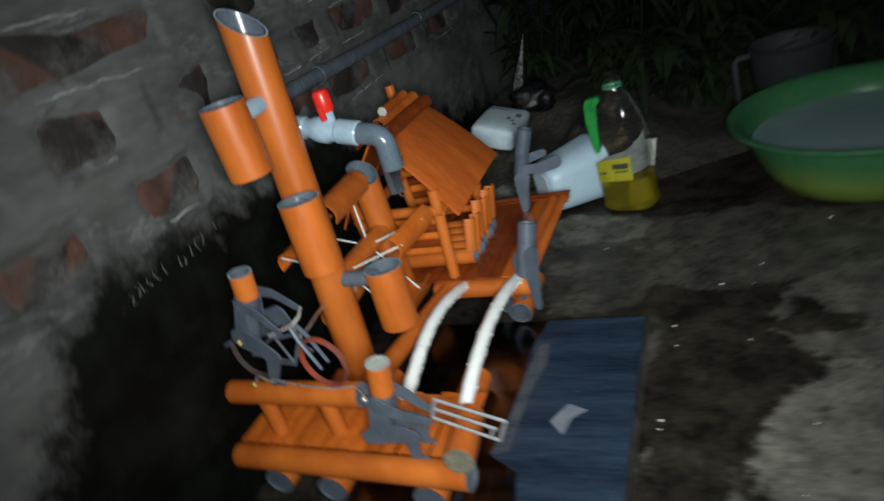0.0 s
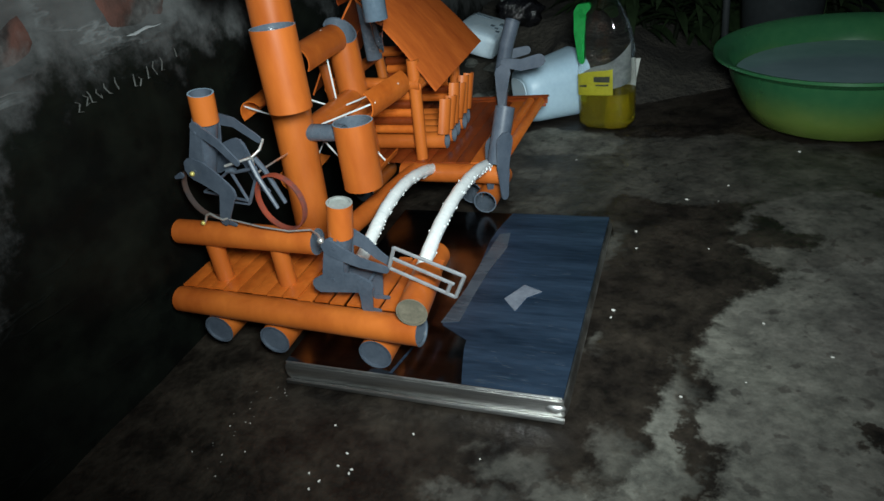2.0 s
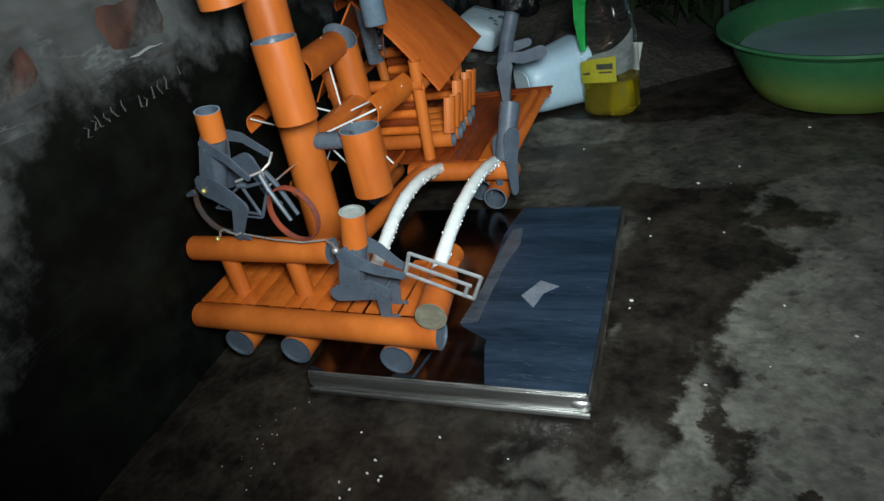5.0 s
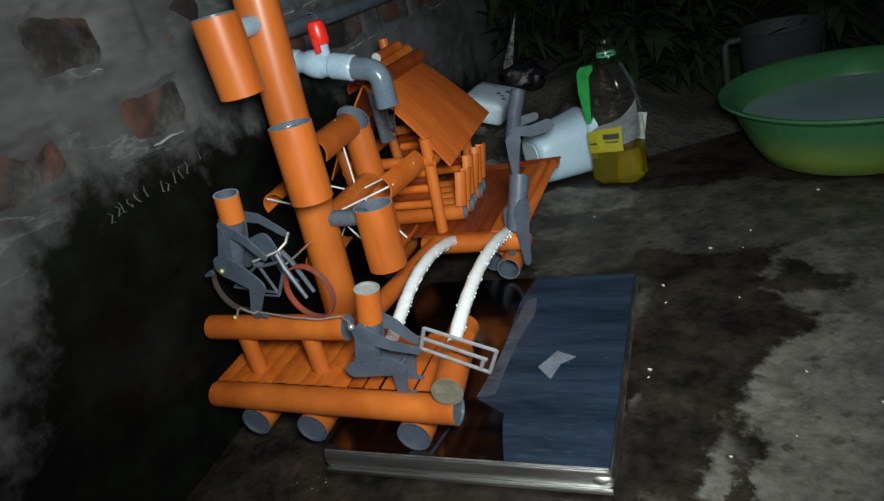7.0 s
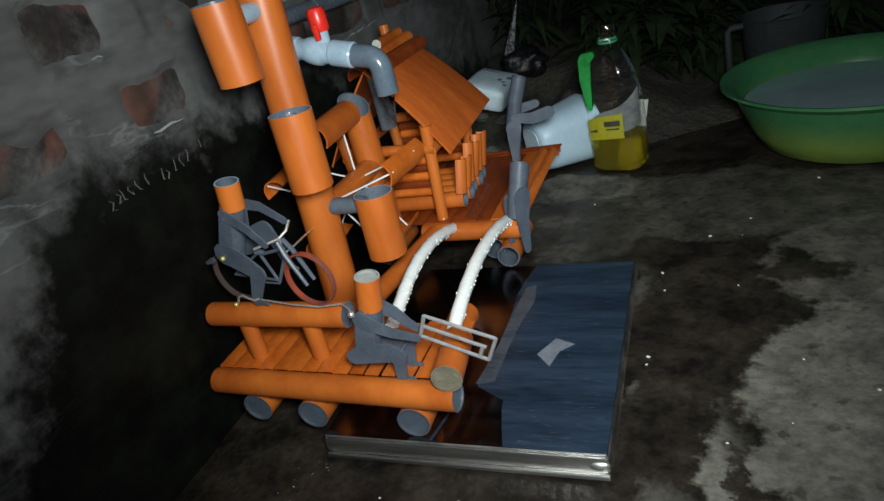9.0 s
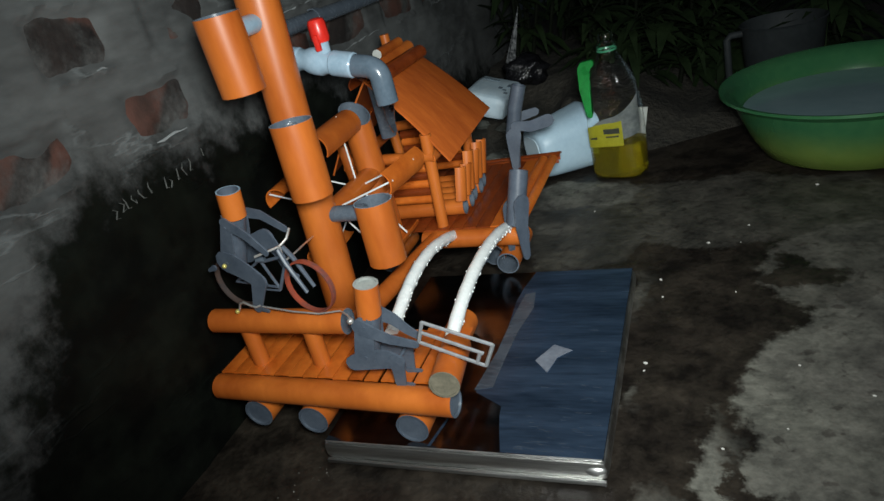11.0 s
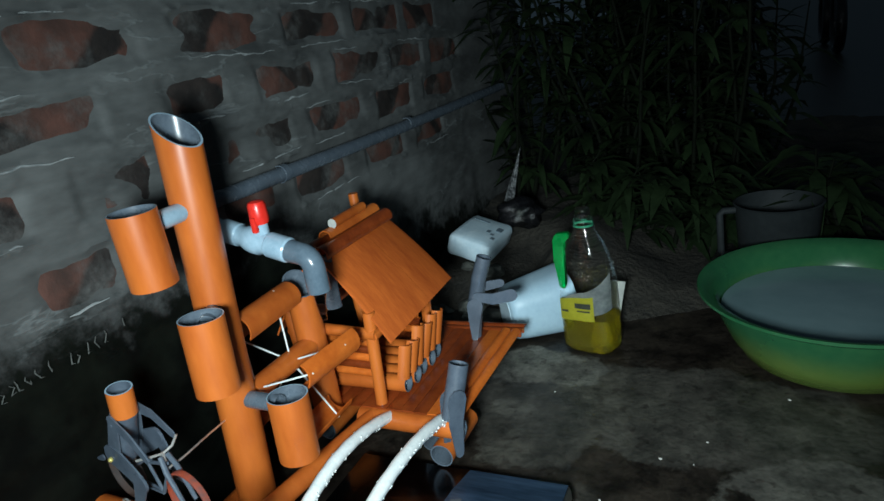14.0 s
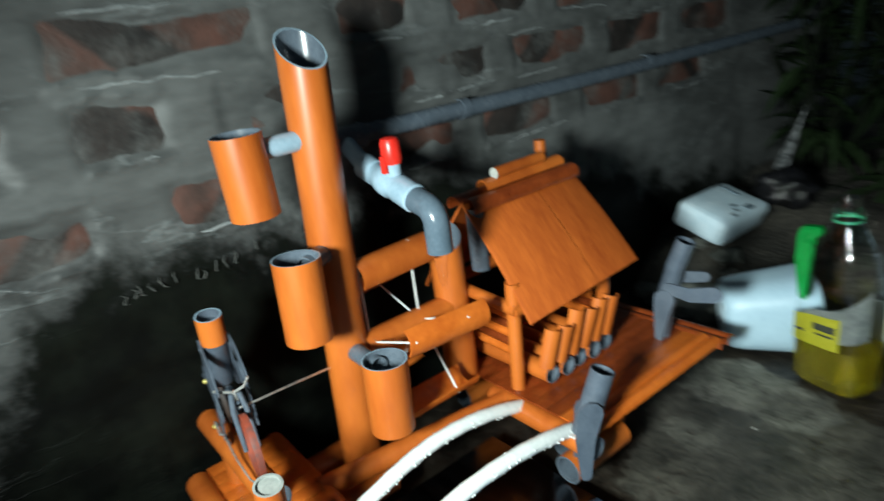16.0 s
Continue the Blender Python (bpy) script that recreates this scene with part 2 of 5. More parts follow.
def trowel_ridges(m):
    """Thin raised edges left by the trowel across the mortar, their highlights painted pale."""
    nt = m.node_tree
    b = nt.nodes["Principled BSDF"]
    place = nt.nodes.new("ShaderNodeNewGeometry").outputs["Position"]
    mp = nt.nodes.new("ShaderNodeMapping")
    mp.inputs["Scale"].default_value = (1, 1, 4.2)
    mp.inputs["Rotation"].default_value = (0.18, 0, 0)
    nt.links.new(place, mp.inputs["Vector"])
    field = noise_of(nt, mp.outputs[0], 3.6, 5.0, 0.55)
    thin = smooth(nt, calc(nt, "ABSOLUTE", calc(nt, "SUBTRACT", field, 0.5), 0), 0.020, 0.002)
    some = smooth(nt, noise_of(nt, place, 6.0, 4.0), 0.45, 0.62)
    mask = calc(nt, "MULTIPLY", thin, some)
    old = b.inputs["Base Color"].links[0].from_socket
    ridge_highlight = ramp_of(nt, field, 0.3, (0.20, 0.225, 0.23), 0.7, (0.32, 0.35, 0.355))
    nt.links.new(blend(nt, calc(nt, "MULTIPLY", mask, 0.34), old, ridge_highlight), b.inputs["Base Color"])
    bp = nt.nodes.new("ShaderNodeBump")
    sock(bp, "Strength", 0.45), sock(bp, "Distance", 0.002)
    nt.links.new(mask, bp.inputs["Height"])
    nt.links.new(b.inputs["Normal"].links[0].from_socket, bp.inputs["Normal"])
    nt.links.new(bp.outputs[0], b.inputs["Normal"])


trowel_ridges(MORTAR)
stain_with_moss(MORTAR)
stain_with_moss(BRICK)
CHALK = surface("chalk", (0.030, 0.033, 0.030), (0.135, 0.142, 0.133), 0.9, scale=60, fine=400, bump=0.3, relief=0.001)
SOIL = surface("soil", (0.010, 0.010, 0.008), (0.05, 0.045, 0.035), 0.9, scale=14, fine=90, bump=1.0, relief=0.02)
STONE = surface("rubble_stone", (0.03, 0.034, 0.03), (0.12, 0.125, 0.11), 0.8, scale=25, fine=120, bump=0.8, vary=0.3, relief=0.006)
LEAF = surface("leaf", (0.008, 0.016, 0.006), (0.024, 0.042, 0.016), 0.6, scale=8, fine=60, bump=0.2, vary=0.3, relief=0.002, spec=0.2)
STEM = surface("stem", (0.004, 0.006, 0.003), (0.009, 0.012, 0.007), 0.8, scale=20, fine=120, bump=0.4, relief=0.002, spec=0.1)
FOAM = surface("white_pack", (0.52, 0.69, 0.80), (0.72, 0.86, 0.94), 0.45, scale=18, fine=90, bump=0.35, relief=0.003)
TUB = surface("white_tub", (0.38, 0.54, 0.66), (0.48, 0.65, 0.76), 0.42, scale=12, fine=120, bump=0.1, relief=0.001)
PAPER = surface("paper", (0.12, 0.14, 0.18), (0.20, 0.225, 0.27), 0.7, scale=50, fine=200, bump=0.2, relief=0.001)
CARD = surface("white_card", (0.32, 0.34, 0.32), (0.45, 0.47, 0.44), 0.7, scale=30, fine=200, bump=0.2, relief=0.001)
BASIN = surface("green_plastic", (0.044, 0.195, 0.082), (0.078, 0.260, 0.104), 0.22, scale=4, fine=60, bump=0.05, relief=0.001)
sock(BASIN.node_tree.nodes["Principled BSDF"], "Transmission Weight", 0.40)
def lit_foot(m, z0, z1):
    """Yellow-green painted towards the bowl's foot for light passing through the plastic."""
    nt = m.node_tree
    b = nt.nodes["Principled BSDF"]
    old = b.inputs["Base Color"].links[0].from_socket
    place = nt.nodes.new("ShaderNodeNewGeometry").outputs["Position"]
    sep = nt.nodes.new("ShaderNodeSeparateXYZ")
    nt.links.new(place, sep.inputs[0])
    rag = calc(nt, "MULTIPLY_ADD", calc(nt, "SUBTRACT", noise_of(nt, place, 9.0), 0.5), 0.05, sep.outputs["Z"])
    nt.links.new(blend(nt, smooth(nt, rag, z1, z0, 0.85), old, ramp_of(nt, noise_of(nt, place, 14.0), 0.3, (0.25, 0.37, 0.06), 0.7, (0.34, 0.45, 0.10))), b.inputs["Base Color"])


lit_foot(BASIN, 0.020, 0.110)
MILK = surface("cloudy_water", (0.17, 0.26, 0.28), (0.24, 0.34, 0.36), 0.10, scale=4, fine=20, bump=0.05, relief=0.001)
JUG = surface("clear_dull_plastic", (0.028, 0.034, 0.037), (0.044, 0.053, 0.057), 0.65, scale=10, fine=80, bump=0.05, relief=0.001, spec=0.12)
sock(JUG.node_tree.nodes["Principled BSDF"], "Transmission Weight", 0.35)
GREENHANDLE = surface("green_handle", (0.008, 0.17, 0.03), (0.015, 0.27, 0.05), 0.3, scale=40, fine=160, bump=0.1, relief=0.001)
CAPGREEN = surface("pale_green_ring", (0.03, 0.17, 0.09), (0.06, 0.26, 0.14), 0.25, scale=40, fine=160, bump=0.05, relief=0.001)
YELLOW = surface("yellow_label", (0.60, 0.56, 0.03), (0.75, 0.72, 0.08), 0.45, scale=40, fine=200, bump=0.1, relief=0.001)
INK = surface("label_ink", (0.05, 0.06, 0.05), (0.12, 0.13, 0.10), 0.6, scale=60, fine=300, bump=0.0)
PACKINK = surface("smudged_print", (0.06, 0.09, 0.12), (0.22, 0.30, 0.36), 0.5, scale=60, fine=300, bump=0.0)
SOAP = plain_glass("yellow_liquid", (0.46, 0.38, 0.02), 0.05, 1.33, thin=0.14)
CLEAR = plain_glass("clear_plastic", (0.96, 0.98, 0.97), 0.03, 1.03)
sock(CLEAR.node_tree.nodes["Principled BSDF"], "Coat Weight", 1.0)
sock(CLEAR.node_tree.nodes["Principled BSDF"], "Coat Roughness", 0.05)
STREAM = plain_glass("falling_water", (0.97, 0.98, 1.0), 0.08, 1.015)
sock(STREAM.node_tree.nodes["Principled BSDF"], "Coat Weight", 0.6)
BLACKBAG = surface("black_plastic_bag", (0.004, 0.004, 0.005), (0.012, 0.012, 0.014), 0.22, scale=30, fine=120, bump=0.8, relief=0.01)
DARKBIKE = surface("dark_bodywork", (0.006, 0.006, 0.007), (0.014, 0.014, 0.016), 0.35, scale=10, fine=90, bump=0.1)
PLATE = surface("plate_white", (0.55, 0.57, 0.57), (0.72, 0.74, 0.74), 0.4, scale=30, fine=160, bump=0.1, relief=0.001)
TAIL = surface("tail_lamp_red", (0.6, 0.03, 0.015), (0.8, 0.05, 0.03), 0.15, scale=30, fine=160, bump=0.0)
GRAIN_GLINT = surface("grain_and_glint", (0.6, 0.6, 0.55), (0.8, 0.8, 0.76), 0.4, scale=60, fine=300, bump=0.0)


def wet_concrete():
    """Dark wet cement with dry, paler islands of their own shape."""
    m = bpy.data.materials.new("wet_concrete")
    m.use_nodes = True
    nt = m.node_tree
    b = nt.nodes["Principled BSDF"]
    co = nt.nodes.new("ShaderNodeTexCoord")
    warp = nt.nodes.new("ShaderNodeTexNoise")
    sock(warp, "Scale", 13.0), sock(warp, "Detail", 9.0), sock(warp, "Roughness", 0.66)
    nt.links.new(co.outputs["Object"], warp.inputs["Vector"])
    off = nt.nodes.new("ShaderNodeVectorMath")
    off.operation = "MULTIPLY_ADD"
    off.inputs[1].default_value = (0.15, 0.15, 0.0)
    off.inputs[2].default_value = (-0.075, -0.075, 0.0)
    nt.links.new(warp.outputs["Color"], off.inputs[0])
    add = nt.nodes.new("ShaderNodeVectorMath")
    nt.links.new(co.outputs["Object"], add.inputs[0])
    nt.links.new(off.outputs[0], add.inputs[1])
    total = None
    # dry islands: centre, half-lengths
    for cx, cy, sx, sy, k in ((0.57, 0.66, 0.265, 0.29, 0.85), (0.281, 0.56, 0.015, 0.085, 1.15), (0.52, 1.00, 0.17, 0.14, 0.55), (0.02, 1.36, 0.13, 0.07, 1.1), (0.25, 1.24, 0.36, 0.15, 0.38),
                              (0.176, 0.93, 0.012, 0.055, 0.5), (0.180, 0.70, 0.008, 0.014, 0.55), (0.06, 1.12, 0.10, 0.10, 0.30), (0.12, 0.49, 0.040, 0.022, 0.55), (0.18, 0.465, 0.045, 0.024, 0.6),
                              (0.225, 0.53, 0.018, 0.035, 0.5), (0.10, 0.435, 0.035, 0.020, 0.5), (0.22, 0.425, 0.06, 0.02, 0.55), (0.02, 1.20, 0.05, 0.05, 0.6),
                              (0.425, 0.47, 0.115, 0.13, 0.85), (0.262, 0.505, 0.026, 0.035, 0.95), (0.245, 0.455, 0.05, 0.03, 0.65)):
        mp = nt.nodes.new("ShaderNodeMapping")
        mp.inputs["Location"].default_value = (-cx / sx, -cy / sy, 0)
        mp.inputs["Scale"].default_value = (1 / sx, 1 / sy, 0)
        nt.links.new(add.outputs[0], mp.inputs["Vector"])
        ln = nt.nodes.new("ShaderNodeVectorMath")
        ln.operation = "LENGTH"
        nt.links.new(mp.outputs[0], ln.inputs[0])
        rg = nt.nodes.new("ShaderNodeMapRange")
        sock(rg, "From Min", 1.0 + 0.008 / min(sx, sy)), sock(rg, "From Max", 1.0 - 0.006 / min(sx, sy)), sock(rg, "To Max", k)
        nt.links.new(ln.outputs["Value"], rg.inputs["Value"])
        if total is None:
            total = rg.outputs[0]
        else:
            mx = nt.nodes.new("ShaderNodeMath")
            mx.operation = "MAXIMUM"
            nt.links.new(total, mx.inputs[0])
            nt.links.new(rg.outputs[0], mx.inputs[1])
            total = mx.outputs[0]
    # wet spots inside the dry islands
    for cx, cy, sx, sy in ((0.405, 0.985, 0.058, 0.020), (0.385, 1.02, 0.020, 0.030), (0.306, 0.565, 0.011, 0.042), (0.375, 0.480, 0.026, 0.012), (0.47, 0.60, 0.02, 0.014)):
        mp = nt.nodes.new("ShaderNodeMapping")
        mp.inputs["Location"].default_value = (-cx / sx, -cy / sy, 0)
        mp.inputs["Scale"].default_value = (1 / sx, 1 / sy, 0)
        nt.links.new(add.outputs[0], mp.inputs["Vector"])
        ln = nt.nodes.new("ShaderNodeVectorMath")
        ln.operation = "LENGTH"
        nt.links.new(mp.outputs[0], ln.inputs[0])
        rg = nt.nodes.new("ShaderNodeMapRange")
        sock(rg, "From Min", 0.85), sock(rg, "From Max", 1.2)
        nt.links.new(ln.outputs["Value"], rg.inputs["Value"])
        total = calc(nt, "MULTIPLY", total, rg.outputs[0])
    cloud = nt.nodes.new("ShaderNodeTexNoise")
    sock(cloud, "Scale", 13.0), sock(cloud, "Detail", 9.0), sock(cloud, "Roughness", 0.72)
    nt.links.new(co.outputs["Object"], cloud.inputs["Vector"])
    grit = nt.nodes.new("ShaderNodeTexNoise")
    sock(grit, "Scale", 95.0), sock(grit, "Detail", 5.0)
    nt.links.new(co.outputs["Object"], grit.inputs["Vector"])
    wetc = nt.nodes.new("ShaderNodeValToRGB")
    e = wetc.color_ramp.elements
    e[0].position, e[0].color = 0.40, (0.010, 0.008, 0.0068, 1)
    e[1].position, e[1].color = 0.72, (0.056, 0.045, 0.036, 1)
    nt.links.new(cloud.outputs["Fac"], wetc.inputs["Fac"])
    dryc = nt.nodes.new("ShaderNodeValToRGB")
    e = dryc.color_ramp.elements
    e[0].position, e[0].color = 0.35, (0.052, 0.051, 0.045, 1)
    e[1].position, e[1].color = 0.63, (0.190, 0.184, 0.164, 1)
    nt.links.new(cloud.outputs["Fac"], dryc.inputs["Fac"])
    mix = nt.nodes.new("ShaderNodeMix")
    mix.data_type = "RGBA"
    nt.links.new(total, mix.inputs["Factor"])
    nt.links.new(wetc.outputs[0], mix.inputs["A"])
    nt.links.new(dryc.outputs[0], mix.inputs["B"])
    broad = noise_of(nt, co.outputs["Object"], 4.5, 5.0, 0.6)
    tint = ramp_of(nt, broad, 0.36, (0.74, 0.73, 0.72), 0.64, (1.16, 1.20, 1.13))
    pocks = smooth(nt, noise_of(nt, co.outputs["Object"], 42.0, 3.0, 0.55), 0.40, 0.33, 0.62)
    worn = nt.nodes.new("ShaderNodeMix")
    worn.data_type, worn.blend_type = "RGBA", "MULTIPLY"
    sock(worn, "Factor", 1.0)
    nt.links.new(mix.outputs["Result"], worn.inputs["A"])
    nt.links.new(tint, worn.inputs["B"])
    stained = blend(nt, pocks, worn.outputs["Result"], wetc.outputs[0])
    spots = nt.nodes.new("ShaderNodeMapRange")
    sock(spots, "From Min", 0.30), sock(spots, "From Max", 0.55), sock(spots, "To Min", 0.72), sock(spots, "To Max", 1.06)
    nt.links.new(grit.outputs["Fac"], spots.inputs["Value"])
    mul = nt.nodes.new("ShaderNodeMix")
    mul.data_type, mul.blend_type = "RGBA", "MULTIPLY"
    sock(mul, "Factor", 1.0)
    nt.links.new(stained, mul.inputs["A"])
    nt.links.new(spots.outputs[0], mul.inputs["B"])
    nt.links.new(mul.outputs["Result"], b.inputs["Base Color"])
    rr = nt.nodes.new("ShaderNodeMapRange")
    sock(rr, "To Min", 0.36), sock(rr, "To Max", 0.85)
    nt.links.new(total, rr.inputs["Value"])
    nt.links.new(rr.outputs[0], b.inputs["Roughness"])
    bp = nt.nodes.new("ShaderNodeBump")
    sock(bp, "Strength", 0.5), sock(bp, "Distance", 0.004)
    sm = nt.nodes.new("ShaderNodeMath")
    nt.links.new(cloud.outputs["Fac"], sm.inputs[0])
    nt.links.new(grit.outputs["Fac"], sm.inputs[1])
    nt.links.new(sm.outputs[0], bp.inputs["Height"])
    nt.links.new(bp.outputs[0], b.inputs["Normal"])
    return m


CONCRETE = wet_concrete()


# ---- mesh helpers ----
def thing(name, at, label, category, group="", kind=""):
    ob = new(name)
    ob.location = at
    ob.empty_display_size = 0.02
    bpy.context.view_layer.update()
    return tagged(ob, label, category, group, kind)


def finish(bm, name, mats, sharp=0.7):
    bmesh.ops.recalc_face_normals(bm, faces=bm.faces)
    for f in bm.faces:
        f.smooth = True
    for e in bm.edges:
        if len(e.link_faces) == 2 and e.calc_face_angle(0) > sharp:
            e.smooth = False
    me = bpy.data.meshes.new(name)
    bm.to_mesh(me)
    bm.free()
    for m in mats if isinstance(mats, (list, tuple)) else [mats]:
        me.materials.append(m)
    return me


def part(name, bm, mats, parent=None, label="", sharp=0.7):
    """Link a bmesh, in world metres, as one mesh object under a thing or a part."""
    ob = new(name, finish(bm, name, mats, sharp))
    if parent is not None:
        ob.parent = parent
        if parent.parent is None:
            ob.matrix_parent_inverse = Matrix.Translation(-parent.location)
    if label:
        ob["label"] = label
    return ob


def solo(name, bm, mats, label, category, group="", kind="", sharp=0.7):
    return tagged(part(name, bm, mats, None, "", sharp), label, category, group, kind)


def axes(way):
    z = Vector(way).normalized()
    x = Vector((0, 0, 1)) if abs(z.z) < 0.9 else Vector((1, 0, 0))
    x = (x - z * x.dot(z)).normalized()
    return x, z.cross(x), z


def tube(bm, points, radius, seg=14, cap=0, mat=0):
    """A round rod along points; radius a number or one for each point; cap: material of the end faces."""
    pts = [Vector(p) for p in points]
    radii = radius if isinstance(radius, (list, tuple)) else [radius] * len(pts)
    rings = []
    x = None
    for i, p in enumerate(pts):
        way = (pts[min(i + 1, len(pts) - 1)] - pts[max(i - 1, 0)]).normalized()
        if x is None:
            x = axes(way)[0]
        x = (x - way * x.dot(way)).normalized()
        y = way.cross(x)
        rings.append([bm.verts.new(p + (x * math.cos(a) + y * math.sin(a)) * radii[i]) for a in (k * 2 * math.pi / seg for k in range(seg))])
    for a, b in zip(rings, rings[1:]):
        for k in range(seg):
            bm.faces.new((a[k], a[(k + 1) % seg], b[(k + 1) % seg], b[k])).material_index = mat
    for ring in (rings[0], rings[-1]):
        bm.faces.new(ring).material_index = cap
    return bm


def pipe(bm, p, q, r, wall=0.0022, seg=28, open_p=False, open_q=True, depth=0.0, slope=(0, 0), inner=1, outer=0, bulge=0.0, rim=None):
    """A pipe from p to q. Open ends show the inside (material inner); closed ends are flat discs of material inner.
    slope: the cut at q leans by this much per metre along the pipe's two cross axes."""
    p, q = Vector(p), Vector(q)
    x, y, z = axes(q - p)
    n = (q - p).length
    depth = depth or n - 0.004

    def ring(c, rad, cut):
        out = []
        for k in range(seg):
            a = k * 2 * math.pi / seg
            o = (math.cos(a) * rad, math.sin(a) * rad)
            out.append(bm.verts.new(c + x * o[0] + y * o[1] + z * (cut * (o[0] * slope[0] + o[1] * slope[1]))))
        return out

    def skin(a, b, mat):
        for k in range(seg):
            bm.faces.new((a[k], a[(k + 1) % seg], b[(k + 1) % seg], b[k])).material_index = mat

    levels = [p + (q - p) * f for f in (0.0, 0.25, 0.5, 0.75, 1.0)]
    rings = [ring(c, r + bulge * math.sin(math.pi * i / 4), 1 if i == 4 else 0) for i, c in enumerate(levels)]
    for a, b in zip(rings, rings[1:]):
        skin(a, b, outer)
    if open_q:
        lip = ring(q, r - wall, 1)
        skin(rings[-1], lip, inner if rim is None else rim)
        low = ring(q - z * depth, r - wall, 0)
        skin(lip, low, inner)
        bm.faces.new(low).material_index = inner
    else:
        bm.faces.new(rings[-1]).material_index = inner
    if open_p:
        lip = ring(p, r - wall, 0)
        skin(rings[0], lip, inner)
        low = ring(p + z * min(depth, 0.03), r - wall, 0)
        skin(lip, low, inner)
        bm.faces.new(low).material_index = inner
    else:
        bm.faces.new(rings[0]).material_index = inner
    return bm


def block(bm, lo, hi, bevel=0.0, mat=0, turn=None):
    """A bevelled box between two corners."""
    c = [(a + b) / 2 for a, b in zip(lo, hi)]
    s = [abs(b - a) for a, b in zip(lo, hi)]
    m = Matrix.Translation(c) @ (turn or Matrix.Identity(4)) @ Matrix.Diagonal((*s, 1))
    made = bmesh.ops.create_cube(bm, size=1, matrix=m)["verts"]
    fs = {f for v in made for f in v.link_faces}
    for f in fs:
        f.material_index = mat
    if bevel:
        es = list({e for v in made for e in v.link_edges})
        bmesh.ops.bevel(bm, geom=es, offset=bevel, segments=2, affect="EDGES", profile=0.5)
    return bm


def half_pipe(bm, p, q, r, up, wall=0.002, seg=12, arc=180.0, mat=0):
    """A pipe split lengthways; up points to the middle of its curved back."""
    p, q = Vector(p), Vector(q)
    z = (q - p).normalized()
    u = Vector(up)
    u = (u - z * u.dot(z)).normalized()
    w = z.cross(u)
    rows = []
    for rad in (r, r - wall):
        for c in (p, q):
            rows.append([bm.verts.new(c + (u * math.cos(a) + w * math.sin(a)) * rad)
                         for a in (radians(arc) * (k / seg - 0.5) for k in range(seg + 1))])
    op, oq, ip, iq = rows
    for k in range(seg):
        for quad in ((op[k], op[k + 1], oq[k + 1], oq[k]), (ip[k + 1], ip[k], iq[k], iq[k + 1]),
                     (op[k + 1], op[k], ip[k], ip[k + 1]), (oq[k], oq[k + 1], iq[k + 1], iq[k])):
            bm.faces.new(quad).material_index = mat
    for k in (0, seg):
        bm.faces.new((op[k], oq[k], iq[k], ip[k])).material_index = mat
    return bm


def plate(bm, outline, normal_shift, mat=0):
    """A flat plate: an outline of 3D points pushed along normal_shift, edges kept."""
    s = Vector(normal_shift)
    a = [bm.verts.new(Vector(p) - s / 2) for p in outline]
    b = [bm.verts.new(Vector(p) + s / 2) for p in outline]
    bm.faces.new(a).material_index = mat
    bm.faces.new(b[::-1]).material_index = mat
    for k in range(len(a)):
        j = (k + 1) % len(a)
        bm.faces.new((a[k], a[j], b[j], b[k])).material_index = mat
    return bm


def lathe(bm, centre, profile, seg=48, mat=0, squash=(1, 1)):
    """A turned form: profile of (radius, height); ends of radius 0 are closed."""
    c = Vector(centre)
    rings = []
    for r, h in profile:
        if r < 1e-6:
            rings.append([bm.verts.new(c + Vector((0, 0, h)))])
        else:
            rings.append([bm.verts.new(c + Vector((r * squash[0] * math.cos(a), r * squash[1] * math.sin(a), h)))
                          for a in (k * 2 * math.pi / seg for k in range(seg))])
    for a, b in zip(rings, rings[1:]):
        for k in range(seg):
            j = (k + 1) % seg
            quad = [a[k % len(a)], a[j % len(a)], b[j % len(b)], b[k % len(b)]]
            quad = list(dict.fromkeys(quad))
            if len(quad) > 2:
                bm.faces.new(quad).material_index = mat
    return bm


def B():
    return bmesh.new()


# ---- ground and wall ----
def spread(lo, hi, near_lo, near_hi, step):
    """Grid lines: fine between near_lo and near_hi, growing outwards."""
    xs = list(np.arange(near_lo, near_hi + step / 2, step))
    d = step
    while xs[-1] < hi:
        d *= 1.6
        xs.append(xs[-1] + d)
    d = step
    while xs[0] > lo:
        d *= 1.6
        xs.insert(0, xs[0] - d)
    return xs


def sheet(xs, ys, height):
    bm = B()
    grid = [[bm.verts.new((x, y, height(x, y))) for x in xs] for y in ys]
    for r0, r1 in zip(grid, grid[1:]):
        for k in range(len(xs) - 1):
            bm.faces.new((r0[k], r0[k + 1], r1[k + 1], r1[k]))
    return bm


def uneven(x, y):
    near = 1.0 if abs(x) < 1.2 and -0.3 < y < 1.9 else 0.0
    return near * (0.004 * (noise.noise(Vector((x * 5, y * 5, 0))) - 0.4) + 0.0016 * noise.noise(Vector((x * 23, y * 23, 3)))) - 0.002


solo("ground", sheet(spread(-60, 60, -0.42, 1.0, 0.02), spread(-60, 80, 0.2, 1.7, 0.02), uneven), CONCRETE,
     "wet dark concrete yard with paler dry patches", "ground", kind="structure", sharp=1.5)


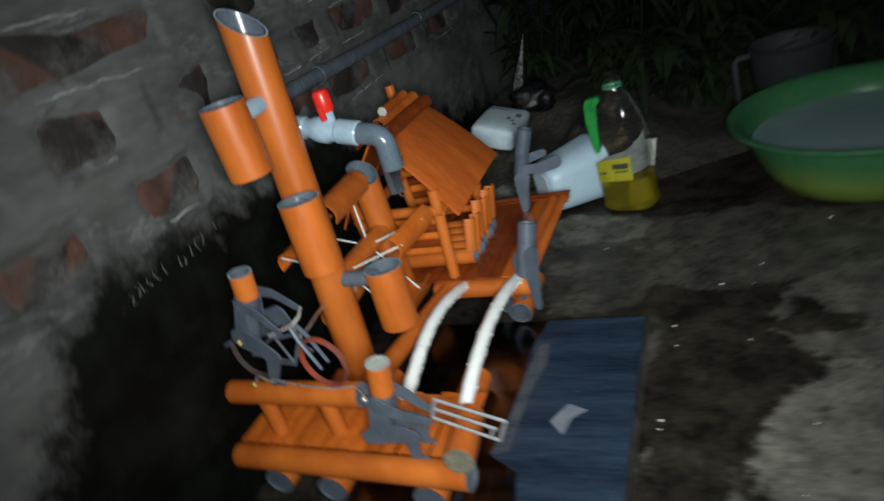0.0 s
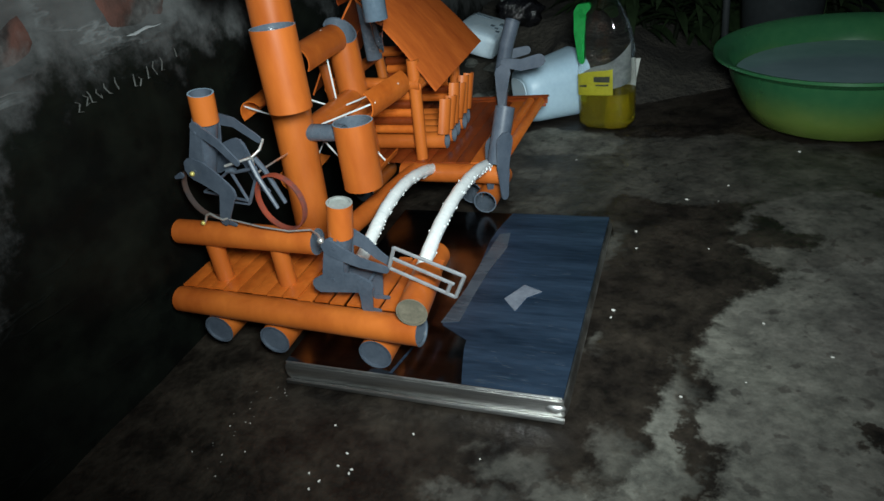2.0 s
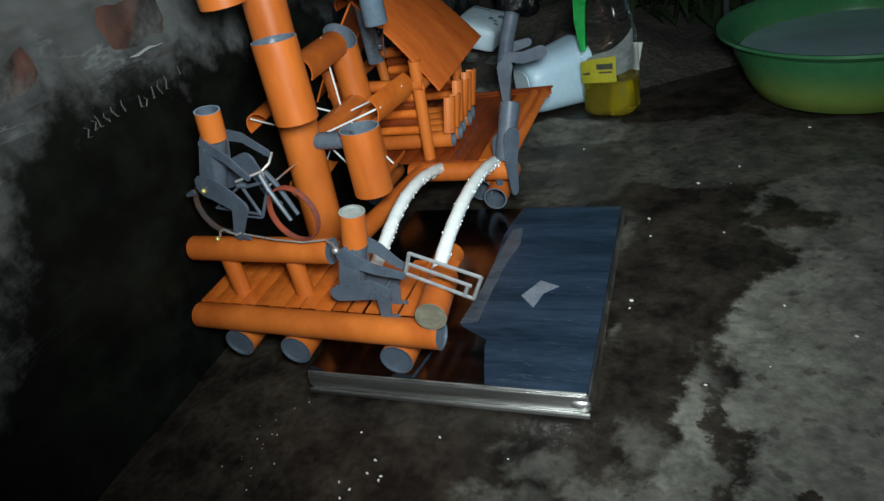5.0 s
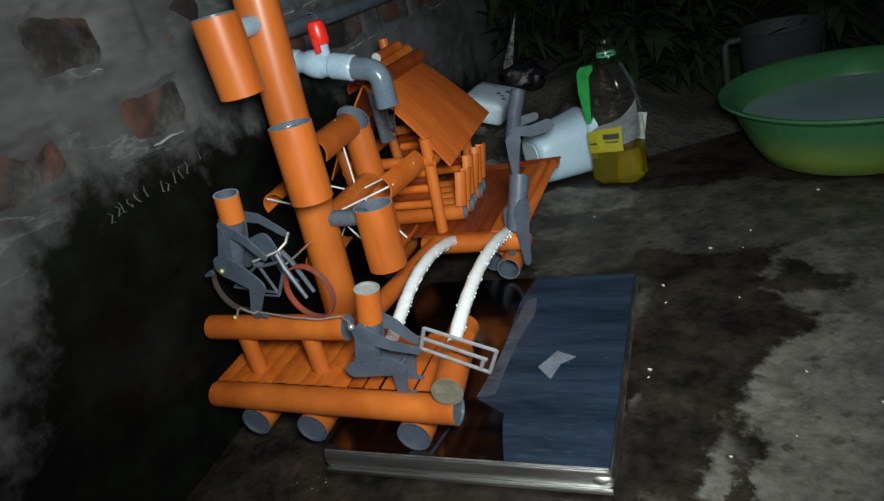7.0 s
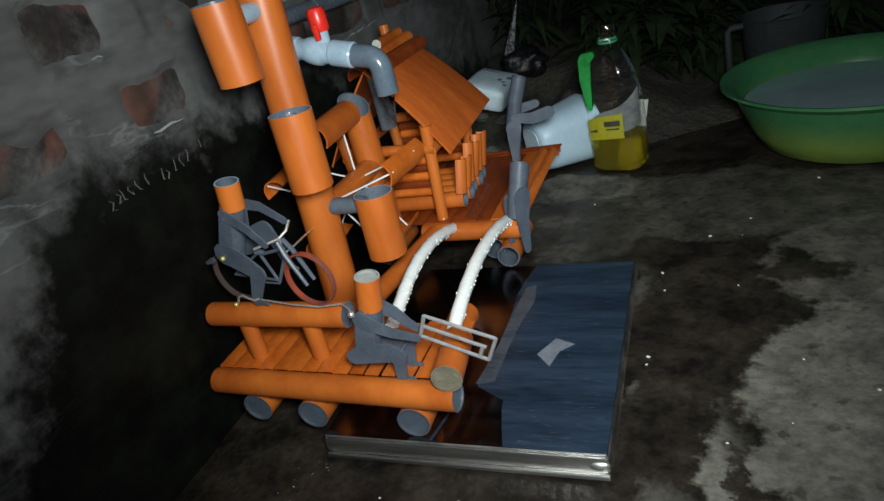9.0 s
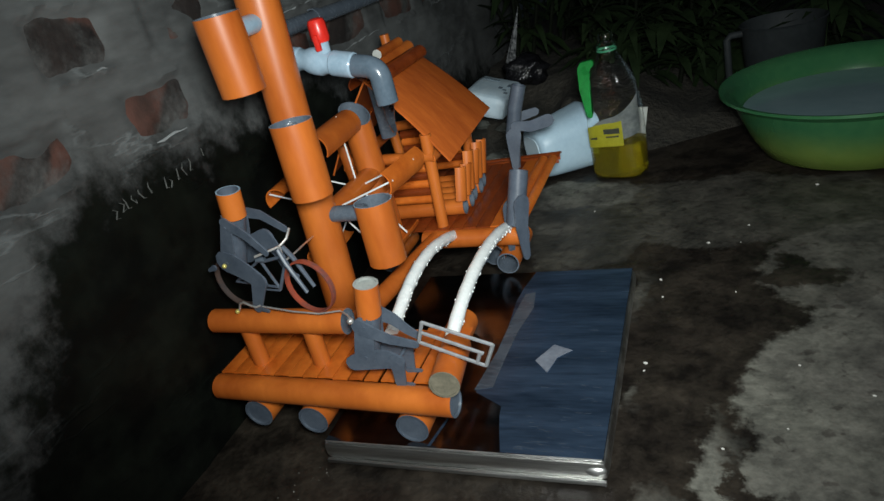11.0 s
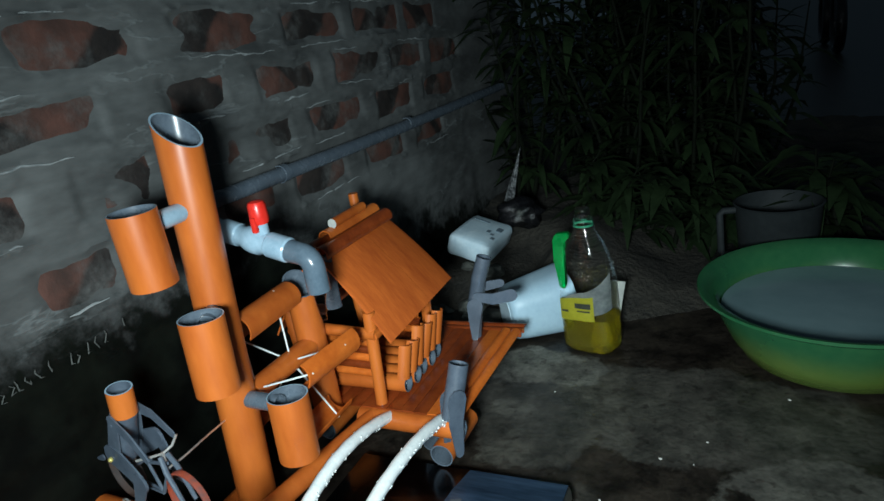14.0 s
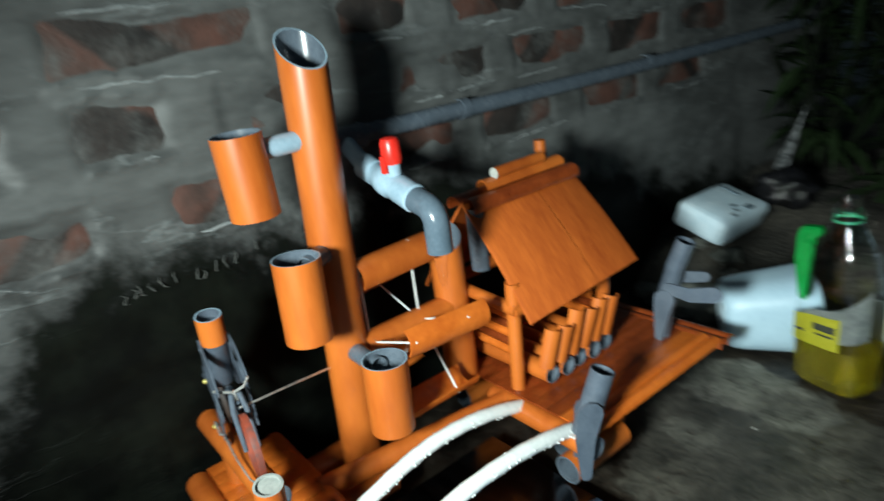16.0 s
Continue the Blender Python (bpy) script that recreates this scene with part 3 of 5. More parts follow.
def mound(x, y):
    k = min(1.0, max(0.0, (y - 1.58 - 0.06 * noise.noise(Vector((x * 4, 0, 9)))) / 0.16))
    k = k * k * (3 - 2 * k)
    top = 0.125 if x < 0.0 else 0.125 - 0.09 * min(1.0, x / 0.25)
    dent = max(0.0, 1.0 - ((x + 0.22) / 0.17) ** 2) * max(0.0, 1.0 - ((y - 1.76) / 0.16) ** 2)
    top -= 0.055 * min(1.0, 2.0 * dent)
    return -0.02 + k * (top + 0.02 + 0.03 * noise.noise(Vector((x * 6, y * 6, 2))) * k + 0.012 * noise.noise(Vector((x * 25, y * 25, 5))))


solo("garden_bed", sheet([-0.5 + 0.03 * i for i in range(90)], [1.52 + 0.03 * i for i in range(75)], mound), SOIL,
     "dark earth bank behind the concrete yard", "soil", kind="structure", sharp=1.5)

WALL_X = -0.37


ROWS_OF_BRICKS = [
    (0.738, [(0.47, 0.67), (0.721, 0.915), (0.974, 1.18), (1.246, 1.447), (1.497, 1.708), (1.754, 1.93)]),
    (0.645, [(0.37, 0.51), (0.575, 0.819), (0.932, 1.071), (1.142, 1.329), (1.391, 1.595), (1.637, 1.818), (1.87, 2.05)]),
    (0.551, [(0.36, 0.52), (0.578, 0.682), (0.749, 0.875), (1.022, 1.215), (1.271, 1.473), (1.54, 1.72), (1.786, 1.993)]),
    (0.449, [(0.26, 0.41), (0.455, 0.57), (0.657, 0.775), (0.99, 1.137), (1.188, 1.375), (1.45, 1.63), (1.70, 1.88)]),
]
for up in range(1, 6):
    ROWS_OF_BRICKS.append((0.738 + 0.0945 * up, [(0.33 + 0.128 * (up % 2) + 0.257 * k, 0.53 + 0.128 * (up % 2) + 0.257 * k) for k in range(7)]))
BRICKS = [(y0, y1, z) for z, spans in ROWS_OF_BRICKS for y0, y1 in spans]


def pocket(y, z):
    """How deep inside a brick's bed a point of the wall lies, in metres (under 0: in the joint)."""
    y += 0.017 * noise.noise(Vector((y * 10, z * 10, 5))) + 0.004 * noise.noise(Vector((y * 45, z * 45, 8)))
    z += 0.012 * noise.noise(Vector((y * 9, z * 12, 12))) + 0.004 * noise.noise(Vector((y * 50, z * 50, 15)))
    best, level = -9.0, False
    for y0, y1, zc in BRICKS:
        dy, dz = min(y - y0, y1 - y), 0.033 - abs(z - zc)
        if min(dy, dz) > best:
            best, level = min(dy, dz), dz < dy
    return best, level


def rough_wall():
    """The mortar face of the wall: trowelled, smeared over the bricks, with sharp lips along the joints, and thick."""
    ys = spread(-3.0, 2.45, 0.30, 2.05, 0.0055)
    zs = [-0.1, -0.05, 0.0, 0.03, 0.06] + [0.091 + 0.0055 * i for i in range(165)] + [1.03, 1.06, 1.1, 1.3, 1.7, 2.3]
    bm = B()

    def face_x(y, z):
        k = 0.006 * noise.noise(Vector((y * 6, z * 9, 1))) + 0.0022 * noise.noise(Vector((y * 18, z * 34, 4)))
        inside, level = pocket(y, z) if 0.08 < z < 1.25 else (-1.0, False)
        lip = noise.noise(Vector((y * 7, z * 11, 31))) + 0.35
        if level:
            k += 0.0060 * max(0.0, min(1.0, lip * 1.6)) * math.exp(-((inside + 0.004) / 0.0035) ** 2)
        smear = noise.noise(Vector((y * 7 + z * 5, z * 15 - y * 3, 21))) + 0.3 * noise.noise(Vector((y * 31, z * 36, 23)))
        k -= 0.0048 * min(1.0, max(0.0, inside / 0.016 + 0.35)) * min(1.0, max(0.0, 1.0 - (smear - 0.30) * 2.6))
        return WALL_X + k
    grid = [[bm.verts.new((face_x(y, z), y, z)) for y in ys] for z in zs]
    for r0, r1 in zip(grid, grid[1:]):
        for k in range(len(ys) - 1):
            bm.faces.new((r0[k], r0[k + 1], r1[k + 1], r1[k]))
    back = [bm.verts.new((WALL_X - 0.22, y, z)) for y, z in ((ys[0], zs[0]), (ys[-1], zs[0]), (ys[-1], zs[-1]), (ys[0], zs[-1]))]
    bm.faces.new(back)
    bm.faces.new([r[-1] for r in grid] + [back[2], back[1]])
    bm.faces.new([r[0] for r in grid] + [back[3], back[0]])
    bm.faces.new(grid[-1] + [back[2], back[3]])
    return bm


wall = solo("wall_west", rough_wall(), MORTAR, "rough brick wall with wide smeared cement joints", "wall", kind="structure", sharp=1.2)


# ---- steel tray ----
TRAY = thing("tray", (-0.005, 0.78, 0), "shallow upturned steel tray, half covered in blue film", "tray")
bm = B()
block(bm, (-0.188, 0.558, 0.001), (0.172, 0.975, 0.029), 0.009)
part("body", bm, RIMSTEEL, TRAY, "bright brushed steel side")
bm = B()
block(bm, (-0.183, 0.563, 0.0285), (0.168, 0.970, 0.0305), 0.0007)
part("top_sheet", bm, STEEL, TRAY, "bare mirror-like steel sheet")
bm = B()
edge = [(0.052, 0.564), (0.044, 0.592), (0.036, 0.624), (0.034, 0.640), (-0.006, 0.664), (-0.008, 0.672), (0.002, 0.690), (0.009, 0.712), (0.004, 0.760), (0.001, 0.822), (-0.002, 0.880), (0.002, 0.920), (0.012, 0.969)]
plate(bm, [(x, y, 0.0309) for x, y in edge] + [(0.1678, 0.969, 0.0309), (0.1678, 0.564, 0.0309)], (0, 0, 0.0004))
part("protective_film", bm, BLUEFILM, TRAY, "torn blue protective film")
bm = B()
plate(bm, [(-0.040, 0.566, 0.0309), (-0.036, 0.566, 0.0309), (-0.026, 0.622, 0.0309), (-0.029, 0.622, 0.0309)], (0, 0, 0.0004))
part("film_shred", bm, BLUEFILM, TRAY)
bm = B()
plate(bm, [(-0.010, 0.668, 0.0313), (0.014, 0.674, 0.0313), (0.016, 0.740, 0.0313), (0.020, 0.800, 0.0313), (0.030, 0.860, 0.0313), (0.024, 0.905, 0.0313), (0.008, 0.900, 0.0313), (0.002, 0.820, 0.0313), (0.000, 0.750, 0.0313)], (0, 0, 0.0004))
part("lifted_film", bm, LIFTED, TRAY, "paler lifted strip of film")
# glints of the scratches painted as pale slivers, denser towards the front
rnd = random.Random(31)
bm = B()
for k in range(70):
    y = 0.570 + 0.36 * rnd.random() ** 2.2
    x = rnd.uniform(0.055 if y < 0.66 else 0.02, 0.160)
    ln, lean, wide = rnd.uniform(0.003, 0.013), rnd.uniform(-0.12, 0.05), rnd.uniform(0.00012, 0.00032)
    plate(bm, [(x, y - wide, 0.0313), (x + ln, y + ln * lean - wide, 0.0313), (x + ln, y + ln * lean + wide, 0.0313), (x, y + wide, 0.0313)], (0, 0, 0.0002))
tagged(part("scratches", bm, LIFTED, TRAY, "fine scratches, their glints painted pale"), kind="stuff")
bm = B()
tube(bm, [(-0.184, 0.557, 0.003), (-0.10, 0.5565, 0.0035), (0.06, 0.5565, 0.003), (0.169, 0.557, 0.003)], 0.0035, 8)
part("rolled_edge", bm, RIMSTEEL, TRAY)
bm = B()
tube(bm, [(-0.182, 0.5625, 0.0300), (-0.02, 0.5622, 0.0302), (0.10, 0.5622, 0.0302), (0.1665, 0.5630, 0.0302)], 0.0011, 8)
part("sheet_lip", bm, LIP, TRAY, "bright folded lip")
# bump added to stand for the highlight on the tray's rounded corner
bm = B()
bmesh.ops.create_icosphere(bm, subdivisions=3, radius=1, matrix=Matrix.Translation((0.1585, 0.5605, 0.0165)) @ Matrix.Diagonal((0.0125, 0.0050, 0.0065, 1)))
for v in bm.verts:
    v.co += Vector((0, 0.0012, 0.0012)) * noise.noise(v.co * 160)
part("corner_highlight", bm, LIP, TRAY, "added bright bump for the corner's highlight")

bm = B()
plate(bm, [(0.059, 0.731, 0.0318), (0.079, 0.766, 0.0318), (0.106, 0.753, 0.0325), (0.088, 0.738, 0.0318), (0.080, 0.706, 0.0318)], (0, 0, 0.0008))
solo("paper_scrap", bm, PAPER, "torn scrap of pale paper on the steel tray", "paper")

# ---- front deck ----
deck = thing("front_deck", (-0.165, 0.64, 0.03), "orange painted pipe raft with plank deck and rail", "deck")
for x, y0 in ((-0.292, 0.582), (-0.200, 0.575), (-0.056, 0.571)):
    bm = B()
    pipe(bm, (x - 0.004, 0.80, 0.052), (x, y0, 0.052), 0.021, open_q=True, depth=0.003)
    part("base_log", bm, [ORANGE, BLUEGREY], deck)
bm = B()
pipe(bm, (-0.346, 0.592, 0.090), (0.008, 0.577, 0.090), 0.0172, open_q=True, depth=0.002, open_p=False)
part("front_log", bm, [ORANGE, GREY], deck)
bm = B()
pipe(bm, (-0.352, 0.703, 0.090), (-0.02, 0.693, 0.090), 0.0150, open_q=False)
part("rear_log", bm, [ORANGE, ORANGE], deck)
for i in range(15):
    x = -0.340 + i * 0.0232
    bm = B()
    half_pipe(bm, (x + random.uniform(-0.001, 0.001), 0.600 - 0.04 * (x + 0.17), 0.0955), (x + random.uniform(-0.001, 0.001), 0.704 + random.uniform(-0.004, 0.004), 0.0965),
              0.0800, (0, 0, 1), 0.0025, 4, 15.6 if i < 9 else 13.4)
    bmesh.ops.translate(bm, verts=bm.verts, vec=(0, 0, -0.0715 + random.uniform(-0.0006, 0.0006)))
    part("plank", bm, PLANK, deck)
for x in (-0.296, -0.197):
    bm = B()
    tube(bm, [(x, 0.630, 0.098), (x + 0.003, 0.628, 0.166)], 0.0115, 18)
    part("rail_post", bm, ORANGE, deck)
bm = B()
pipe(bm, (-0.340, 0.626, 0.175), (-0.130, 0.622, 0.174), 0.0162, depth=0.002)
part("rail", bm, [ORANGE, GREY], deck)
bm = B()
pipe(bm, (-0.006, 0.646, 0.121), (0.005, 0.568, 0.1235), 0.0180, depth=0.002, inner=1)
part("bow_log", bm, [ORANGE, BEIGE], deck)

# ---- arched hoses from platform to deck ----
for x, dx, bend in ((-0.1238, 0.0031, ((1.013, 0.092), (0.8526, 0.1607), (0.7924, 0.1299), (0.6906, 0.1058))),
                    (-0.0264, 0.0051, ((1.010, 0.0995), (0.9184, 0.1479), (0.7805, 0.1494), (0.6619, 0.1148)))):
    hose = thing("arched_hose", (x, 0.84, 0.05), "white plastic hose arched like a bridge rail, beaded with drops", "hose", "arched hoses")
    pts = []
    for k in range(23):
        f = k / 22
        w = ((1 - f) ** 3, 3 * f * (1 - f) ** 2, 3 * f * f * (1 - f), f ** 3)
        pts.append((x + dx * f + 0.001 * math.sin(7 * f), sum(a * b[0] for a, b in zip(w, bend)), sum(a * b[1] for a, b in zip(w, bend))))
    bm = B()
    tube(bm, pts, [0.0092 + 0.0004 * math.sin(2.3 * k) for k in range(23)], 14)
    part("hose_body", bm, WHITE, hose)
    # drops are opaque white, painted so for the sparkle of the water
    rnd = random.Random(int(-x * 1000))
    bm = B()
    for k in range(130):
        i = rnd.randrange(1, 21)
        a = rnd.uniform(-3.6, 0.5)
        px, py, pz = pts[i]
        r = rnd.uniform(0.0008, 0.0017)
        m = Matrix.Translation((px + 0.0092 * math.cos(a), py + rnd.uniform(-0.007, 0.007), pz + 0.0092 * math.sin(a))) @ Matrix.Diagonal((r, r, r * 1.25, 1))
        bmesh.ops.create_icosphere(bm, subdivisions=1, radius=1, matrix=m)
    tagged(part("water_drops", bm, WHITE, hose, "beads of water, their sparkle painted white"), kind="stuff")

# ---- side beam ----
bm = B()
pipe(bm, (-0.205, 0.700, 0.094), (-0.150, 1.020, 0.100), 0.0150, open_q=False)
solo("side_beam", bm, [ORANGE, ORANGE], "orange painted pipe beam joining deck and platform", "beam")

# ---- post with cups ----
post = thing("fountain_post", (-0.218, 0.803, 0.03), "tall orange painted pipe post, slant cut, with hanging cups", "post")
bm = B()
pipe(bm, (-0.2509, 0.7855, 0.03), (-0.2210, 0.7985, 0.617), 0.0275, wall=0.0022, seg=40, depth=0.12, rim=2)
for v in bm.verts:
    if v.co.z > 0.55:
        d = v.co - Vector((-0.2210, 0.7985, v.co.z))
        v.co.z += -0.78 * d.x + 0.05 * d.y
part("post_pipe", bm, [ORANGE, GREY, PALEGREY], post)
for (cx, cy, cz, h), arm in (((-0.2215, 0.7045, 0.5425, 0.091), 0.022), ((-0.187, 0.7255, 0.4030, 0.099), 0.018), ((-0.1445, 0.7880, 0.2620, 0.094), 0.016)):
    cup = B()
    pipe(cup, (cx - 0.002, cy + (0.003 if cz > 0.5 else -0.003), cz - h), (cx, cy, cz), 0.0275, wall=0.0018, seg=40, depth=h - 0.004, rim=2)
    cup_ob = part("cup", cup, [ORANGE, GREY, PALEGREY], post, "orange painted cup, grey inside")
    bm = B()
    axis_x, axis_y = -0.2524 + 0.0515 * cz, 0.7848 + 0.0224 * cz
    d = Vector((axis_x - cx, axis_y - cy, 0)).normalized()
    pipe(bm, Vector((cx, cy, cz - arm)) + d * 0.016, Vector((axis_x, axis_y, cz - arm)) - d * 0.020, 0.0120, wall=0.0015, seg=20, open_p=True, open_q=False, outer=1, inner=1)
    part("spigot", bm, [ORANGE, PALEGREY if cz > 0.5 else GREY], cup_ob, "grey pipe spigot")

# ---- rear platform ----
plat = thing("rear_platform", (-0.13, 1.13, 0.03), "orange and dark red painted pipe platform", "platform")
for i in range(12):
    x = -0.290 + i * 0.0245
    bm = B()
    half_pipe(bm, (x, 0.985, 0.106), (x, 1.283, 0.108), 0.0800, (0, 0, 1), 0.0025, 4, 17.0)
    bmesh.ops.translate(bm, verts=bm.verts, vec=(0, 0, -0.0700 + random.uniform(-0.0006, 0.0006)))
    part("plank", bm, PLANK if i > 9 else REDPLANK, plat)
bm = B()
pipe(bm, (-0.180, 0.982, 0.098), (0.006, 0.978, 0.098), 0.0160, depth=0.002)
part("front_log", bm, [ORANGE, GREY], plat)
for dy in (1.282, 1.300):
    bm = B()
    half_pipe(bm, (-0.300, dy, 0.106), (0.010, dy + 0.002, 0.108), 0.0125, (0, -0.3, 1), 0.002, 8, 150)
    part("end_strip", bm, REDPLANK, plat)
for x, y0, z in ((-0.066, 0.998, 0.052), (-0.033, 0.966, 0.052), (-0.27, 0.99, 0.052)):
    bm = B()
    pipe(bm, (x, y0 + 0.11, z), (x, y0, z), 0.0195, depth=0.09)
    part("base_log", bm, [ORANGE, GREY], plat)
for x in (-0.026, -0.006):
    bm = B()
    half_pipe(bm, (x, 0.985, 0.112), (x + 0.004, 1.278, 0.114), 0.0100, (0, 0, 1), 0.002, 8, 160)
    part("edge_strip", bm, PLANK, plat)

# ---- hut ----
hut = thing("hut", (-0.20, 1.10, 0.12), "small orange painted pipe hut with a steep roof", "hut")
RIDGE, EAVE_R, EAVE_L = (-0.215, 0.385), (-0.092, 0.248), (-0.335, 0.248)
Y0, Y1 = 0.990, 1.211
for ex, ez in (EAVE_R, EAVE_L):
    side = 1 if ex > RIDGE[0] else -1
    run = Vector((ex - RIDGE[0], 0, ez - RIDGE[1]))
    nrm = Vector((-run.z * side, 0, abs(run.x))).normalized()
    for ya, yb, dip in ((Y0, 1.1214, 0.0), (1.1216, Y1, 0.0014)):
        bm = B()
        rows = []
        for yy in (ya, ya + 0.006, yb - 0.006, yb):
            roll_off = -0.0022 if yy in (Y0, Y1) else 0.0
            drop = dip * (1.0 - 0.55 * (yy - ya) / (yb - ya)) if dip else 0.0
            for th in (0, -0.0030):
                rows.append([bm.verts.new(Vector((RIDGE[0], yy, RIDGE[1])) + run * f + nrm * (0.004 + 0.004 * math.sin(math.pi * f) - 0.004 * f + roll_off - drop + th)
                                          + Vector((0, 0, 0.010 * (yy - 1.11) / 0.11 * f)) + Vector((-0.006 * (1.11 - yy) / 0.11 * f * side, 0, 0)))
                             for f in (0, 0.15, 0.3, 0.45, 0.6, 0.75, 0.9, 1.0)])
        tops, unders = rows[0::2], rows[1::2]
        for a, b in zip(tops, tops[1:]):
            for j in range(7):
                bm.faces.new((a[j], a[j + 1], b[j + 1], b[j]))
        for a, b in zip(unders, unders[1:]):
            for j in range(7):
                bm.faces.new((a[j + 1], a[j], b[j], b[j + 1]))
        for t_row, u_row in ((tops[0], unders[0]), (tops[-1], unders[-1])):
            for j in range(7):
                bm.faces.new((t_row[j + 1], t_row[j], u_row[j], u_row[j + 1]))
        for j in (0, 7):
            for m in range(3):
                bm.faces.new((tops[m][j], tops[m + 1][j], unders[m + 1][j], unders[m][j]))
        part("roof_panel", bm, ROOF, hut)
for dx, dz, r, ya, yb in ((0.016, -0.004, 0.0135, 0.990, 1.205), (-0.016, -0.004, 0.0135, 0.990, 1.205), (0.0, 0.011, 0.0125, 1.032, 1.192)):
    bm = B()
    half_pipe(bm, (RIDGE[0] + dx, ya, RIDGE[1] + dz), (RIDGE[0] + dx, yb, RIDGE[1] + dz), r, (dx * 30, 0, 1), 0.002, 12, 185)
    part("ridge_cap", bm, REDPLANK if r > 0.0127 else ORANGE, hut)
bm = B()
pipe(bm, (RIDGE[0] + 0.003, 1.152, RIDGE[1] + 0.029), (RIDGE[0] + 0.005, 1.052, RIDGE[1] + 0.029), 0.0082, open_q=False, seg=20)
part("ridge_cap", bm, [ORANGE, CARD], hut, "orange ridge cap, pale cut end")
bm = B()
tube(bm, [(-0.262, 1.205, 0.30), (-0.262, 1.205, 0.425)], 0.009, 16)
part("finial", bm, ORANGE, hut)
for x, y in ((-0.148, 1.000), (-0.148, 1.195), (-0.285, 1.000), (-0.285, 1.195)):
    bm = B()
    tube(bm, [(x, y, 0.108), (x + (0.012 if x > -0.2 else -0.01), y - 0.004, 0.285)], 0.0100, 16)
    part("hut_post", bm, ORANGE, hut)
for p, q in (((-0.290, 0.998, 0.252), (-0.128, 0.994, 0.246)), ((-0.290, 1.196, 0.250), (-0.128, 1.196, 0.250)), ((-0.135, 0.99, 0.243), (-0.135, 1.20, 0.246)), ((-0.292, 0.99, 0.243), (-0.292, 1.20, 0.246))):
    bm = B()
    tube(bm, [p, q], 0.0095, 14)
    part("beam", bm, ORANGE, hut)
for k in range(5):
    y = 1.036 + 0.030 * k
    bm = B()
    pipe(bm, (-0.275, y, 0.134), (-0.112 + 0.003 * (k % 2), y, 0.134), 0.0145, depth=0.01)
    part("floor_log", bm, [ORANGE, GREY], hut)
for k in range(6):
    bm = B()
    z = 0.163 + 0.0145 * k
    half_pipe(bm, (-0.280, 1.020, z), (-0.150, 1.014, z), 0.0078, (0, -1, 0.3), 0.0015, 6, 170)
    part("wall_slat", bm, REDPLANK if k % 2 else PLANK, hut)
for k in range(6):
    bm = B()
    z = 0.163 + 0.0145 * k
    half_pipe(bm, (-0.27, 1.180, z), (-0.150, 1.180, z), 0.0078, (0, -1, 0.3), 0.0015, 6, 170)
    part("wall_slat", bm, REDPLANK if k % 2 else PLANK, hut)
for k in range(6):
    y = 1.030 + 0.0255 * k
    tall = 0.205 + 0.004 * (k % 3)
    bm = B()
    half_pipe(bm, (-0.117, y - 0.003, 0.150), (-0.110 + 0.002 * (k % 2), y + 0.009 + random.uniform(-0.004, 0.004), tall + random.uniform(-0.006, 0.006)), 0.0134, (1, -0.25, 0.1), 0.002, 10, 165)
    part("picket", bm, ORANGE, hut)

# ---- wheel post and water wheel ----
bm = B()
pipe(bm, (-0.236, 0.970, 0.105), (-0.236, 0.968, 0.343), 0.0240, wall=0.002, seg=32, depth=0.07)
for v in bm.verts:
    if v.co.z > 0.30:
        v.co.z += -0.62 * (v.co.x + 0.236) + 0.35 * (v.co.y - 0.968)
solo("wheel_post", bm, [ORANGE, GREY], "orange painted pipe post with a slant-cut top", "post")

WC = Vector((-0.232, 0.0, 0.240))
wheel = thing("water_mill", (-0.232, 0.875, 0.10), "small water mill of wet orange half-pipes on white spokes", "water mill")
bm = B()
tube(bm, [(WC.x, 0.812, WC.z), (WC.x, 0.955, WC.z)], 0.0165, 20)
tube(bm, [(WC.x, 0.945, WC.z), (WC.x, 0.982, WC.z)], 0.006, 12)
part("axle", bm, ORANGE, wheel)
for k in range(5):
    a = radians(72 * k + 18)
    out = Vector((math.cos(a), 0, math.sin(a)))
    tang = Vector((-math.sin(a), 0, math.cos(a)))
    c = WC + out * (0.092 + 0.004 * (k % 2))
    lean = tang * random.uniform(-0.008, 0.008)
    bm = B()
    half_pipe(bm, c + Vector((0, 0.815, 0)) + lean, c + Vector((0, 0.940, 0)) - lean, 0.0220, (out * 0.75 - tang * 0.66), 0.002, 12, 170)
    bucket = part("bucket", bm, ORANGE if k % 2 else PLANK, wheel, "wet orange half-pipe bucket")
    for yy in (0.823, 0.905):
        bm = B()
        tube(bm, [WC + Vector((0, yy, 0)) + out * 0.010, c + Vector((0, yy, 0)) + out * 0.022], 0.0014, 8)
        part("spoke", bm, WHITE, bucket, "white wire spoke")

# ---- tap and water pipe ----
bm = B()
ys = [0.90 + 0.08 * k for k in range(19)]
tube(bm, [(-0.348, y, 0.487 + 0.003 * math.sin(y * 3)) for y in ys], 0.0135, 18)
supply = thing("water_pipe", (-0.348, 1.2, 0.487), "grey plastic water pipe run along the brick wall", "pipe")
part("pipe_run", bm, GREY, supply)
for y in (1.12, 1.62):
    bm = B()
    half_pipe(bm, (-0.350, y, 0.487), (-0.350, y + 0.016, 0.487), 0.0165, (1, 0, 0), 0.002, 10, 220)
    part("clip", bm, GREY, supply)
bm = B()
tube(bm, [(-0.348, 0.870, 0.487), (-0.348, 0.935, 0.487)], 0.0180, 20)
part("tee", bm, GREY, supply)

